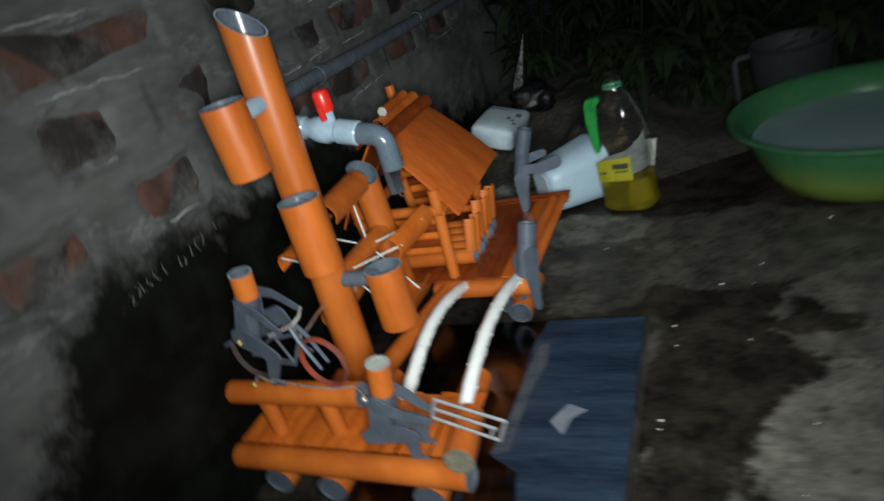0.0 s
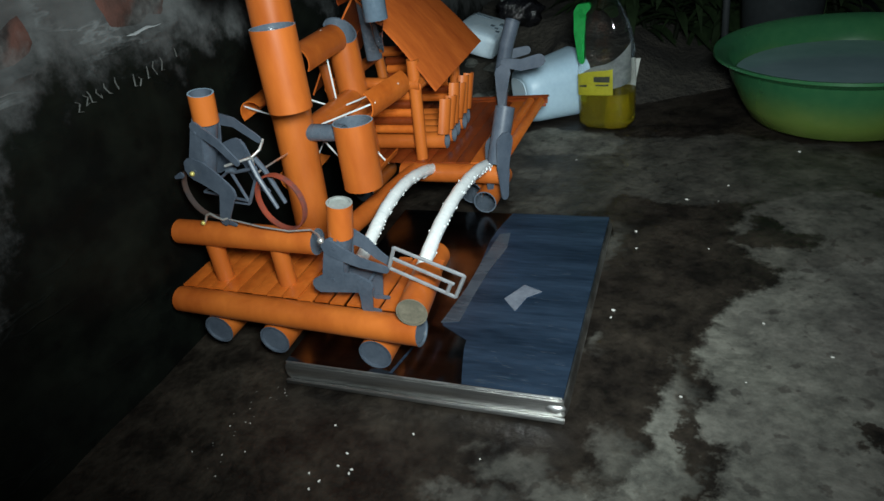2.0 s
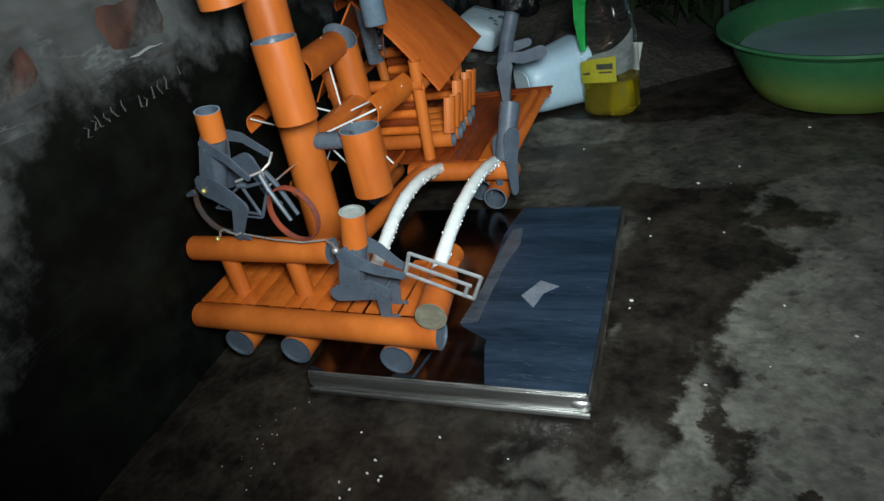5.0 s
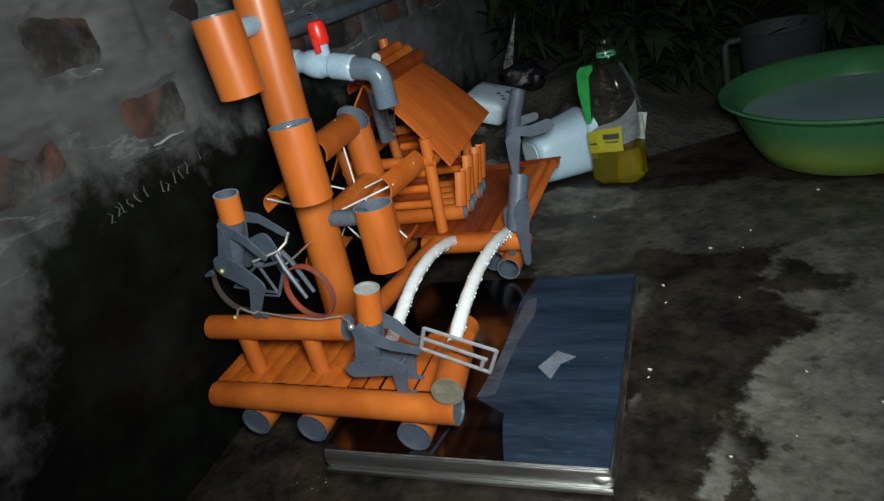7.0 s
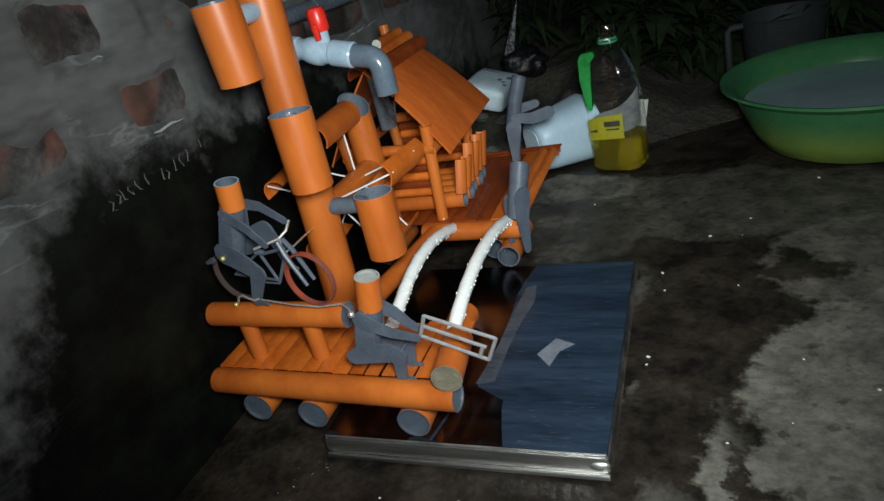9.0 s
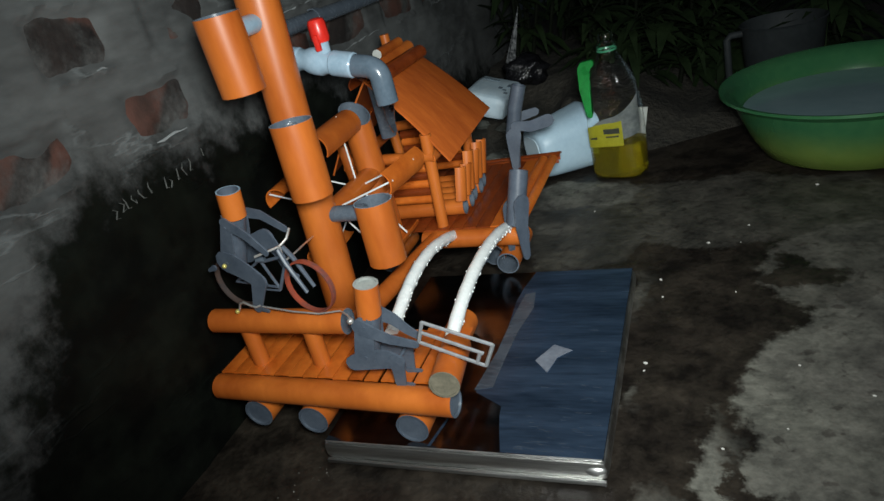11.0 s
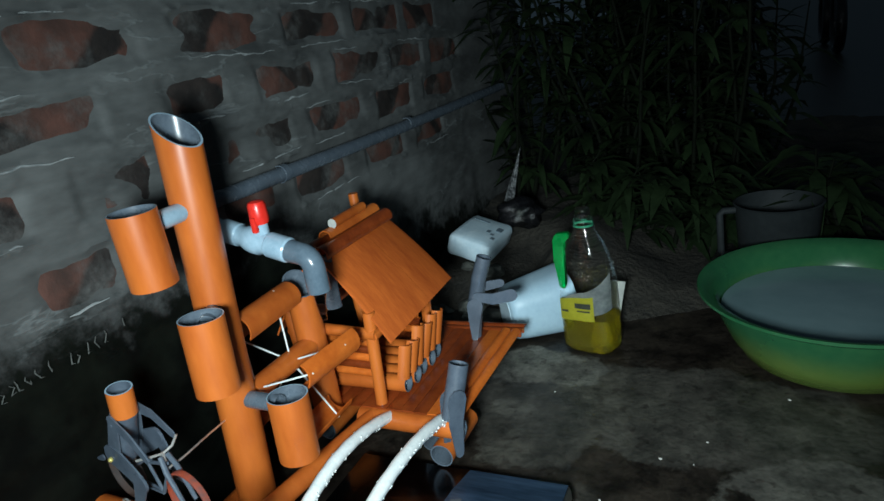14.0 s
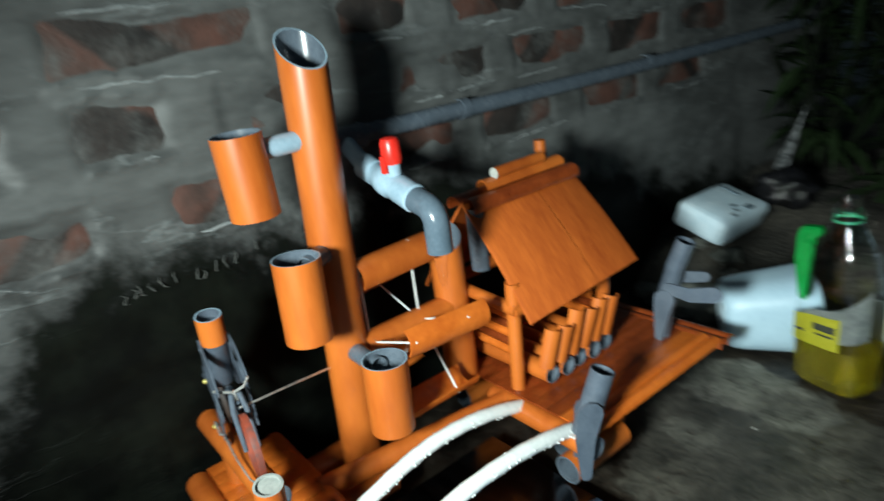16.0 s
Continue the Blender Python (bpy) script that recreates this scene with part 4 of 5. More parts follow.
tap = thing("tap", (-0.20, 0.885, 0.46), "grey plastic ball valve with red lever and downturned elbow", "tap")
bm = B()
tube(bm, [(-0.342, 0.902, 0.482), (-0.300, 0.893, 0.466), (-0.255, 0.886, 0.452)], 0.0125, 18)
part("inlet_pipe", bm, PALEGREY, tap)
bm = B()
ax = [Vector((-0.276, 0.886, 0.460)), Vector((-0.161, 0.879, 0.431))]
prof = [(0.0, 0.0150), (0.02, 0.0172), (0.24, 0.0168), (0.26, 0.0152), (0.34, 0.0152), (0.40, 0.0185), (0.48, 0.0198), (0.58, 0.0195), (0.64, 0.0160), (0.70, 0.0160), (0.72, 0.0180), (0.98, 0.0180), (1.0, 0.0165)]
tube(bm, [ax[0].lerp(ax[1], f) for f, r in prof], [r for f, r in prof], 32)
part("valve_body", bm, PALEGREY, tap, "pale grey valve body", sharp=0.5)
KX, KY, KZ = -0.205, 0.882, 0.442
bm = B()
tube(bm, [(KX, KY, KZ + 0.010), (KX + 0.001, KY, KZ + 0.031)], 0.0105, 16)
part("valve_neck", bm, PALEGREY, tap)
bm = B()
lathe(bm, (KX + 0.002, KY, KZ + 0.028), [(0, 0), (0.0115, 0), (0.0135, 0.006), (0.0130, 0.026), (0.0110, 0.031), (0.006, 0.033), (0, 0.033)], 10)
block(bm, (KX - 0.002, KY - 0.0165, KZ + 0.018), (KX + 0.006, KY - 0.009, KZ + 0.040), 0.002)
part("lever", bm, RED, tap, "red plastic lever")
bm = B()
pts = [(-0.178, 0.8800, 0.4352), (-0.1635, 0.8792, 0.4315), (-0.1620, 0.8791, 0.4312)]
b0, b1, b2 = Vector((-0.1440, 0.8784, 0.4270)), Vector((-0.1265, 0.8780, 0.4228)), Vector((-0.1262, 0.8782, 0.4060))
pts += [b0 * (1 - f) ** 2 + b1 * (2 * f * (1 - f)) + b2 * f * f for f in (k / 12 for k in range(13))]
pts += [(-0.1262, 0.8782, 0.3980), (-0.1262, 0.8782, 0.3780)]
tube(bm, pts, [0.0172, 0.0172, 0.0158] + [0.0156] * 13 + [0.0158, 0.0158], 32)
elbow = part("elbow", bm, ELBOW, tap, "grey plastic elbow", sharp=0.5)
bm = B()
pipe(bm, (-0.1262, 0.8782, 0.392), (-0.1262, 0.8782, 0.372), 0.0158, wall=0.003, depth=0.02, inner=0)
part("outlet", bm, ELBOW, elbow)
bm = B()
pts = [(-0.128 + 0.0012 * math.sin(k), 0.8782 + 0.001 * math.cos(1.3 * k), 0.372 - 0.0055 * k) for k in range(9)]
tube(bm, pts, [0.0100, 0.0088, 0.0078, 0.0070, 0.0064, 0.0058, 0.0050, 0.0042, 0.0030], 14)
solo("water_stream", bm, STREAM, "clear water falling from the grey elbow onto the wheel", "water", kind="stuff")

bm = B()
pipe(bm, (-0.205, 1.005, 0.378), (-0.205, 1.005, 0.287), 0.0130, wall=0.002, depth=0.02, outer=1)
part("hanging_spout", bm, [ORANGE, GREY], hut, "short grey plastic spout")

# ---- cyclist and bicycle on the rail ----
def along(origin, degrees):
    """A function from (s, z, o) on an upright plane to world metres."""
    h = Vector((math.cos(radians(degrees)), math.sin(radians(degrees)), 0))
    n = Vector((-h.y, h.x, 0))
    o0 = Vector(origin)
    return lambda s, z, o=0.0: o0 + h * s + n * o + Vector((0, 0, z))


REDWHEEL = surface("red_wheel_paint", (0.06, 0.05, 0.05), (0.34, 0.055, 0.02), 0.5, scale=14, fine=160, bump=0.1, mid=0.47, relief=0.001)
R1 = along((-0.222, 0.630, 0), -9)
bike = thing("bicycle", R1(0, 0.194), "small grey plastic bicycle with red painted wheel on the rail", "bicycle")
for sx, lab in ((-0.069, "dark grey wheel"), (0.058, "red and grey wheel")):
    bm = B()
    ring_pts = [R1(sx + 0.0352 * math.cos(a), 0.2265 + 0.0352 * math.sin(a)) for a in (k * 2 * math.pi / 36 for k in range(36))]
    h = R1(1, 0) - R1(0, 0)
    n = Vector((-h.y, h.x, 0))
    loops = []
    for k, p in enumerate(ring_pts):
        out = (p - R1(sx, 0.2265)).normalized()
        loops.append([bm.verts.new(p + out * dr + n * dn) for dr, dn in ((0.0008, -0.0036), (0.0012, 0), (0.0008, 0.0036), (-0.0012, 0.0036), (-0.0012, -0.0036))])
    for k in range(36):
        a, b = loops[k], loops[(k + 1) % 36]
        for j in range(5):
            bm.faces.new((a[j], a[(j + 1) % 5], b[(j + 1) % 5], b[j]))
    part("wheel", bm, TYRE if sx < 0 else REDWHEEL, bike, lab)
bm = B()
for a, b, r in (((-0.070, 0.2265), (0.004, 0.222), 0.0018), ((-0.070, 0.2265), (-0.010, 0.262), 0.0018), ((-0.012, 0.264), (0.006, 0.218), 0.002),
                ((-0.010, 0.258), (0.034, 0.268), 0.0022), ((0.006, 0.220), (0.034, 0.262), 0.0022), ((-0.030, 0.217), (0.004, 0.217), 0.0013)):
    tube(bm, [R1(*a), R1(*b)], r, 8)
part("bicycle_frame", bm, BLUEGREY, bike)
bm = B()
for o in (-0.007, 0.007):
    tube(bm, [R1(0.032, 0.279, o * 0.6), R1(0.040, 0.262, o), R1(0.058, 0.222, o)], [0.003, 0.0032, 0.0024], 8)
part("fork", bm, BLUEGREY, bike)
bm = B()
tube(bm, [R1(0.005, 0.276, -0.018), R1(0.020, 0.279, -0.010), R1(0.032, 0.281, 0), R1(0.038, 0.287, 0.010), R1(0.042, 0.298, 0.016)], 0.0016, 8)
tube(bm, [R1(0.032, 0.282), R1(0.030, 0.270)], 0.0024, 8)
part("handlebar", bm, WIRE, bike, "bright bent wire handlebar")
bm = B()
tube(bm, [R1(-0.014, 0.262), R1(-0.002, 0.262)], [0.005, 0.003], 10)
part("saddle", bm, GREY, bike)
bm = B()
tube(bm, [R1(-0.018, 0.205, -0.016), R1(-0.026, 0.203, -0.021), R1(-0.036, 0.205, -0.021), R1(-0.046, 0.209, -0.021), R1(-0.054, 0.206, -0.021), R1(-0.058, 0.199, -0.021), R1(-0.062, 0.195, -0.021)], 0.0015, 8)
part("crank", bm, WIRE, bike, "bent bright wire crank")
for c in (R1(-0.056, 0.261, -0.0185), R1(-0.064, 0.194, -0.022)):
    bm = B()
    bmesh.ops.create_icosphere(bm, subdivisions=2, radius=0.0032, matrix=Matrix.Translation(c))
    part("screw", bm, BRASS, bike, "yellow brass screw head")


def limb(bm, F, pts, widths, o, thick, mat=0):
    """A flat cut-out limb with rounded ends, on the plane of F, o metres off it."""
    left, right = [], []
    ps = [Vector((p[0], p[1])) for p in pts]
    for i, p in enumerate(ps):
        d = (ps[min(i + 1, len(ps) - 1)] - ps[max(i - 1, 0)]).normalized()
        n = Vector((-d.y, d.x))
        left.append(p + n * widths[i])
        right.append(p - n * widths[i])

    def cap(centre, d, w):
        b = math.atan2(d.y, d.x)
        return [centre + Vector((math.cos(b + a), math.sin(b + a))) * w for a in (1.0, 0.35, -0.35, -1.0)]
    end = cap(ps[-1], ps[-1] - ps[-2], widths[-1])
    start = cap(ps[0], ps[0] - ps[1], widths[0])
    outline = left + end + right[::-1] + start
    step = F(0, 0, 1) - F(0, 0, 0)
    plate(bm, [F(q.x, q.y, o) for q in outline], step * thick, mat)


bm = B()
pipe(bm, R1(-0.023, 0.322), R1(-0.017, 0.356), 0.0147, wall=0.002, depth=0.012, seg=28, rim=2)
tube(bm, [R1(-0.054, 0.258), R1(-0.043, 0.285), R1(-0.025, 0.323)], [0.0135, 0.0150, 0.0148], 20, cap=1, mat=1)
for o in (-0.016, 0.016):
    limb(bm, R1, [(-0.026, 0.320), (0.002, 0.303 if o < 0 else 0.316), (0.024 if o < 0 else 0.034, 0.281 if o < 0 else 0.297)], [0.0075, 0.0062, 0.0046], o, 0.002, 1)
    limb(bm, R1, [(-0.028, 0.314), (-0.048, 0.268)], [0.0080, 0.0120], o * 0.93, 0.002, 1)
    if o < 0:
        limb(bm, R1, [(-0.054, 0.266), (-0.040, 0.262), (-0.020, 0.250), (-0.006, 0.240)], [0.0150, 0.0160, 0.0140, 0.0120], o, 0.002, 1)
        limb(bm, R1, [(-0.006, 0.242), (-0.016, 0.222), (-0.028, 0.200)], [0.0120, 0.0095, 0.0070], o - 0.0015, 0.002, 1)
        limb(bm, R1, [(-0.030, 0.199), (-0.012, 0.195)], [0.004, 0.002], o, 0.002, 1)
    else:
        limb(bm, R1, [(-0.052, 0.262), (-0.030, 0.272), (-0.004, 0.284)], [0.0150, 0.0150, 0.0125], o, 0.002, 1)
        limb(bm, R1, [(-0.004, 0.284), (0.006, 0.262), (0.012, 0.236)], [0.0120, 0.0090, 0.0060], o + 0.0015, 0.002, 1)
        limb(bm, R1, [(0.012, 0.234), (0.026, 0.230)], [0.004, 0.0025], o, 0.002, 1)
limb(bm, R1, [(-0.080, 0.256), (-0.092, 0.252)], [0.004, 0.002], -0.016, 0.002, 1)
for p, q in (((-0.028, 0.314), 0.0178), ((-0.050, 0.264), 0.0178)):
    tube(bm, [R1(*p, -q), R1(*p, q)], 0.0022, 10, cap=1, mat=1)
solo("toy_cyclist", bm, [ORANGE, BLUEGREY, PALEGREY], "toy cyclist cut from grey plastic with an orange pipe head", "figurine")

# ---- rower with a rake-like paddle on the deck ----
R2 = along((0, 0.600, 0), 0)
bm = B()
pipe(bm, R2(-0.081, 0.199), R2(-0.073, 0.240), 0.0145, wall=0.0025, depth=0.003, seg=28, inner=2)
tube(bm, [R2(-0.100, 0.134), R2(-0.094, 0.160), R2(-0.080, 0.202)], [0.0120, 0.0138, 0.0138], 20, cap=1, mat=1)
limb(bm, R2, [(-0.090, 0.190), (-0.074, 0.181), (-0.056, 0.173), (-0.026, 0.166)], [0.0105, 0.0085, 0.0068, 0.0048], -0.0145, 0.002, 1)
limb(bm, R2, [(-0.078, 0.190), (-0.062, 0.181), (-0.048, 0.166), (-0.036, 0.157)], [0.0105, 0.0085, 0.0065, 0.0048], 0.0145, 0.002, 1)
for o in (-0.013, 0.013):
    limb(bm, R2, [(-0.085, 0.192), (-0.096, 0.150)], [0.0115, 0.0135], o * 1.02, 0.002, 1)
    limb(bm, R2, [(-0.116, 0.137), (-0.096, 0.143), (-0.066, 0.143), (-0.056, 0.140)], [0.0105, 0.0145, 0.0125, 0.0100], o, 0.002, 1)
    limb(bm, R2, [(-0.057, 0.141), (-0.058, 0.124), (-0.060, 0.109)], [0.0098, 0.0078, 0.0070], o + math.copysign(0.0015, o), 0.002, 1)
    limb(bm, R2, [(-0.062, 0.1072), (-0.045, 0.1068)], [0.0032, 0.0020], o, 0.002, 1)
for p, q in (((-0.084, 0.190), 0.0170), ((-0.096, 0.146), 0.0155), ((-0.057, 0.140), 0.0158)):
    tube(bm, [R2(*p, -q), R2(*p, q)], 0.0022, 10, cap=1, mat=1)
solo("toy_rower", bm, [ORANGE, BLUEGREY, HEADCAP], "grey plastic toy rower with an orange pipe head", "figurine")
RACKGREY = surface("rack_grey", (0.16, 0.17, 0.18), (0.26, 0.27, 0.28), 0.4, scale=60, fine=300, bump=0.1, relief=0.001)
rake = thing("paddle_rack", R2(0.015, 0.155), "flat grey plastic rack held out by the toy rower", "rack")
LT, LB, RT, RB = R2(-0.018, 0.186), R2(-0.029, 0.159), R2(0.060, 0.155), R2(0.046, 0.126)
for a, b in ((LT, RT), (LT.lerp(LB, 0.5), RT.lerp(RB, 0.5).lerp(LT.lerp(LB, 0.5), 0.08)), (LB, RB)):
    bm = B()
    tube(bm, [a, b], 0.0022, 6)
    part("bar", bm, RACKGREY, rake)
for a, b in ((LT, LB), (RT, RB), (RT.lerp(LT, 0.13).lerp(RB.lerp(LB, 0.13), 0.5), RB.lerp(LB, 0.13))):
    bm = B()
    tube(bm, [a, b], 0.0024, 6)
    part("end_bar", bm, RACKGREY, rake)

# control wires
bm = B()
tube(bm, [R1(-0.018, 0.203, -0.018), R1(0.03, 0.198, -0.016), R1(0.07, 0.1955, -0.012), (-0.128, 0.612, 0.196), (-0.108, 0.596, 0.200), R2(-0.097, 0.199, -0.015)], 0.0011, 8)
bmesh.ops.create_icosphere(bm, subdivisions=2, radius=0.004, matrix=Matrix.Translation(R2(-0.099, 0.199, -0.015)))
solo("drive_wire", bm, WIRE, "bright bent wire between bicycle crank and rower", "wire")
bm = B()
tube(bm, [R1(0.034, 0.262), (-0.188, 0.646, 0.261), (-0.215, 0.703, 0.244), (-0.242, 0.762, 0.226)], 0.0013, 8)
solo("stay_wire", bm, WIRE, "pale wire stay from the bicycle to the post", "wire")
# ---- standing and kneeling grey figures on the platform ----
R3 = along((-0.070, 1.248, 0.010), 20)
bm = B()
pipe(bm, R3(0.016, 0.222), R3(0.033, 0.268), 0.0140, wall=0.002, depth=0.01, seg=24, outer=1)
tube(bm, [R3(-0.002, 0.100), R3(0.002, 0.150), R3(0.006, 0.180), R3(0.017, 0.224)], [0.0085, 0.0125, 0.0150, 0.0135], 18, cap=1, mat=1)
limb(bm, R3, [(0.010, 0.196), (0.040, 0.188), (0.074, 0.192)], [0.0085, 0.011, 0.0125], -0.016, 0.003, 1)
limb(bm, R3, [(0.010, 0.200), (0.036, 0.204), (0.056, 0.206)], [0.0085, 0.009, 0.008], 0.016, 0.003, 1)
limb(bm, R3, [(0.004, 0.178), (0.000, 0.150), (-0.004, 0.112)], [0.015, 0.011, 0.006], -0.0165, 0.003, 1)
solo("toy_figure", bm, [ORANGE, BLUEGREY], "grey plastic pipe toy figure, arm raised, on the platform", "figurine")
R4 = along((-0.008, 0.972, -0.008), 60)
bm = B()
pipe(bm, R4(0.0, 0.128), R4(0.030, 0.212), 0.0155, wall=0.002, depth=0.05, seg=24, outer=1)
limb(bm, R4, [(0.004, 0.166), (-0.004, 0.130), (-0.006, 0.078)], [0.0165, 0.0125, 0.007], -0.019, 0.003, 1)
limb(bm, R4, [(0.012, 0.150), (0.006, 0.120), (-0.002, 0.078)], [0.0150, 0.0115, 0.006], 0.019, 0.003, 1)
solo("toy_stooping_figure", bm, [ORANGE, BLUEGREY], "grey plastic pipe figure with plate legs at the platform corner", "figurine")

# ---- bottle of yellow washing-up liquid ----
def rounded(bm, rings, seg=40, power=3.5, mat=0, close=True):
    """A lofted body: rings of (centre x, y, z, half-width x, half-depth y)."""
    made = []
    for cx, cy, cz, hx, hy in rings:
        row = []
        for k in range(seg):
            a = k * 2 * math.pi / seg
            c, s_ = math.cos(a), math.sin(a)
            row.append(bm.verts.new((cx + hx * math.copysign(abs(c) ** (2 / power), c), cy + hy * math.copysign(abs(s_) ** (2 / power), s_), cz)))
        made.append(row)
    for a, b in zip(made, made[1:]):
        for k in range(seg):
            bm.faces.new((a[k], a[(k + 1) % seg], b[(k + 1) % seg], b[k])).material_index = mat
    if close:
        bm.faces.new(made[0]).material_index = mat
        bm.faces.new(made[-1]).material_index = mat
    return made


BX, BY = 0.106, 1.446
turn_b = Matrix.Translation((BX, BY, 0)) @ Matrix.Rotation(radians(-14), 4, "Z") @ Matrix.Translation((-BX, -BY, 0))
bottle = thing("soap_bottle", (BX, BY, 0), "clear plastic bottle a third full of yellow washing-up liquid", "bottle")
bm = B()
rounded(bm, [(BX, BY, 0.003, 0.050, 0.034), (BX, BY, 0.012, 0.058, 0.041), (BX, BY, 0.10, 0.059, 0.042), (BX, BY, 0.16, 0.057, 0.041), (BX, BY, 0.20, 0.050, 0.038),
             (BX, BY, 0.24, 0.034, 0.032), (BX, BY, 0.268, 0.019, 0.020), (BX, BY, 0.292, 0.017, 0.017)], power=3.2)
bmesh.ops.transform(bm, matrix=turn_b, verts=bm.verts)
shell = part("shell", bm, CLEAR, bottle, "clear plastic shell")
shell.visible_shadow = False
bm = B()
rounded(bm, [(BX, BY, 0.006, 0.049, 0.033), (BX, BY, 0.014, 0.0565, 0.0395), (BX, BY, 0.080, 0.0572, 0.0402), (BX, BY, 0.0815, 0.0568, 0.0398)], power=3.2)
bmesh.ops.transform(bm, matrix=turn_b, verts=bm.verts)
part("liquid", bm, SOAP, bottle, "yellow liquid")
bm = B()
lathe(bm, (BX, BY, 0.278), [(0, 0), (0.0185, 0), (0.0185, 0.006), (0.0165, 0.008), (0.0155, 0.030), (0.014, 0.034), (0, 0.034)], 28)
part("cap", bm, CLEAR, bottle, "clear cap").visible_shadow = False
bm = B()
lathe(bm, (BX, BY, 0.276), [(0.0178, 0), (0.0205, 0), (0.0205, 0.004), (0.0178, 0.004), (0.0178, 0)], 28)
part("cap_ring", bm, CAPGREEN, bottle, "green cap ring")
bm = B()
plate(bm, [(BX - 0.046, BY - 0.008, 0.140), (BX - 0.057, BY - 0.008, 0.146), (BX - 0.064, BY - 0.008, 0.206), (BX - 0.063, BY - 0.008, 0.250), (BX - 0.056, BY - 0.008, 0.262),
           (BX - 0.030, BY - 0.008, 0.264), (BX - 0.028, BY - 0.008, 0.254), (BX - 0.042, BY - 0.008, 0.240), (BX - 0.042, BY - 0.008, 0.150)], (0, 0.016, 0))
bmesh.ops.bevel(bm, geom=bm.edges[:], offset=0.002, segments=2, affect="EDGES")
part("carry_handle", bm, GREENHANDLE, bottle, "green plastic handle")


def wrap_panel(a0, a1, z0, z1, skew=0.0, off=0.0012, n=14):
    """A sheet that follows the bottle's front."""
    bm = B()
    rows = []
    for f in range(n + 1):
        a = radians(a0 + (a1 - a0) * f / n)
        c, s_ = math.cos(a), math.sin(a)
        col = []
        for z in (z0 + skew * f / n * 0.35, z1 + skew * f / n):
            col.append(bm.verts.new((BX + (0.0592 + off) * math.copysign(abs(c) ** (2 / 3.2), c), BY + (0.0422 + off) * math.copysign(abs(s_) ** (2 / 3.2), s_), z)))
        rows.append(col)
    for p, q in zip(rows, rows[1:]):
        bm.faces.new((p[0], q[0], q[1], p[1]))
    bmesh.ops.solidify(bm, geom=bm.faces[:], thickness=0.0006)
    bmesh.ops.transform(bm, matrix=turn_b, verts=bm.verts)
    return bm


SLEEVE = surface("pale_sleeve", (0.19, 0.22, 0.22), (0.38, 0.41, 0.40), 0.35, scale=30, fine=120, bump=0.4, relief=0.003)
label_ob = part("label", wrap_panel(222, 288, 0.078, 0.122, 0.016, 0.0016), YELLOW, bottle, "yellow paper label")
part("print_bar", wrap_panel(266, 282, 0.110, 0.121, 0.002, 0.0024), INK, label_ob)
part("print_bar", wrap_panel(268, 280, 0.102, 0.105, 0.002, 0.0024), INK, label_ob)
part("print_bar", wrap_panel(232, 254, 0.097, 0.100, 0.004, 0.0024), INK, label_ob)
part("back_label", wrap_panel(246, 345, 0.088, 0.130, 0.058, 0.0004), SLEEVE, bottle, "clear grey sleeve, torn aslant")

bm = B()
plate(bm, [(0.100, 1.500, 0.001), (0.146, 1.500, 0.001), (0.170, 1.512, 0.126), (0.120, 1.512, 0.128)], (0, 0.003, 0))
solo("white_card", bm, CARD, "small white card leaning behind the soap bottle", "card")

# ---- white tub on its side ----
def place(bm, m):
    bmesh.ops.transform(bm, matrix=m, verts=bm.verts)
    return bm


tub = thing("plastic_tub", (-0.02, 1.50, 0), "translucent white plastic tub lying on its side", "tub")
bm = B()
rounded(bm, [(0, 0, 0.000, 0.046, 0.044), (0, 0, 0.003, 0.053, 0.051), (0, 0, 0.010, 0.058, 0.056), (0, 0, 0.03, 0.062, 0.060), (0, 0, 0.130, 0.073, 0.070), (0, 0, 0.142, 0.075, 0.072), (0, 0, 0.147, 0.073, 0.070), (0, 0, 0.150, 0.067, 0.064)], 48, 2.9)
lay = Matrix.Translation((-0.088, 1.455, 0.067)) @ Matrix.Rotation(radians(38), 4, "Z") @ Matrix.Rotation(radians(87), 4, "Y")
part("tub_body", place(bm, lay), TUB, tub)
bm = B()
rounded(bm, [(0, 0, -0.0015, 0.040, 0.038), (0, 0, 0.002, 0.042, 0.040)], 40, 4.2)
part("base_panel", place(bm, lay), FOAM, tub, "paler sunken base")

# ---- white pack on the bank ----
pack = thing("wrapped_pack", (-0.259, 1.769, 0.10), "white plastic wrapped pack with dark smudged print", "pack")
bm = B()
block(bm, (-0.062, -0.092, -0.032), (0.062, 0.092, 0.031), 0.016)
bmesh.ops.subdivide_edges(bm, edges=bm.edges[:], cuts=2, use_grid_fill=True)
for v in bm.verts:
    v.co += v.normal * 0.003 * noise.noise(v.co * 40)
mpack = pose(-0.259, 1.769, 0.137, 0, 19, -2)
part("wrapping", place(bm, mpack), FOAM, pack, sharp=1.2)
for x0, x1, y0, y1 in ((-0.045, 0.002, 0.050, 0.056), (0.034, 0.050, 0.012, 0.036), (0.030, 0.040, -0.022, -0.012), (0.016, 0.026, -0.012, 0.004), (0.040, 0.050, -0.046, -0.034)):
    bm = B()
    block(bm, (x0, y0, 0.0305), (x1, y1, 0.0322), 0.0)
    part("print_bar", place(bm, mpack), PACKINK, pack)

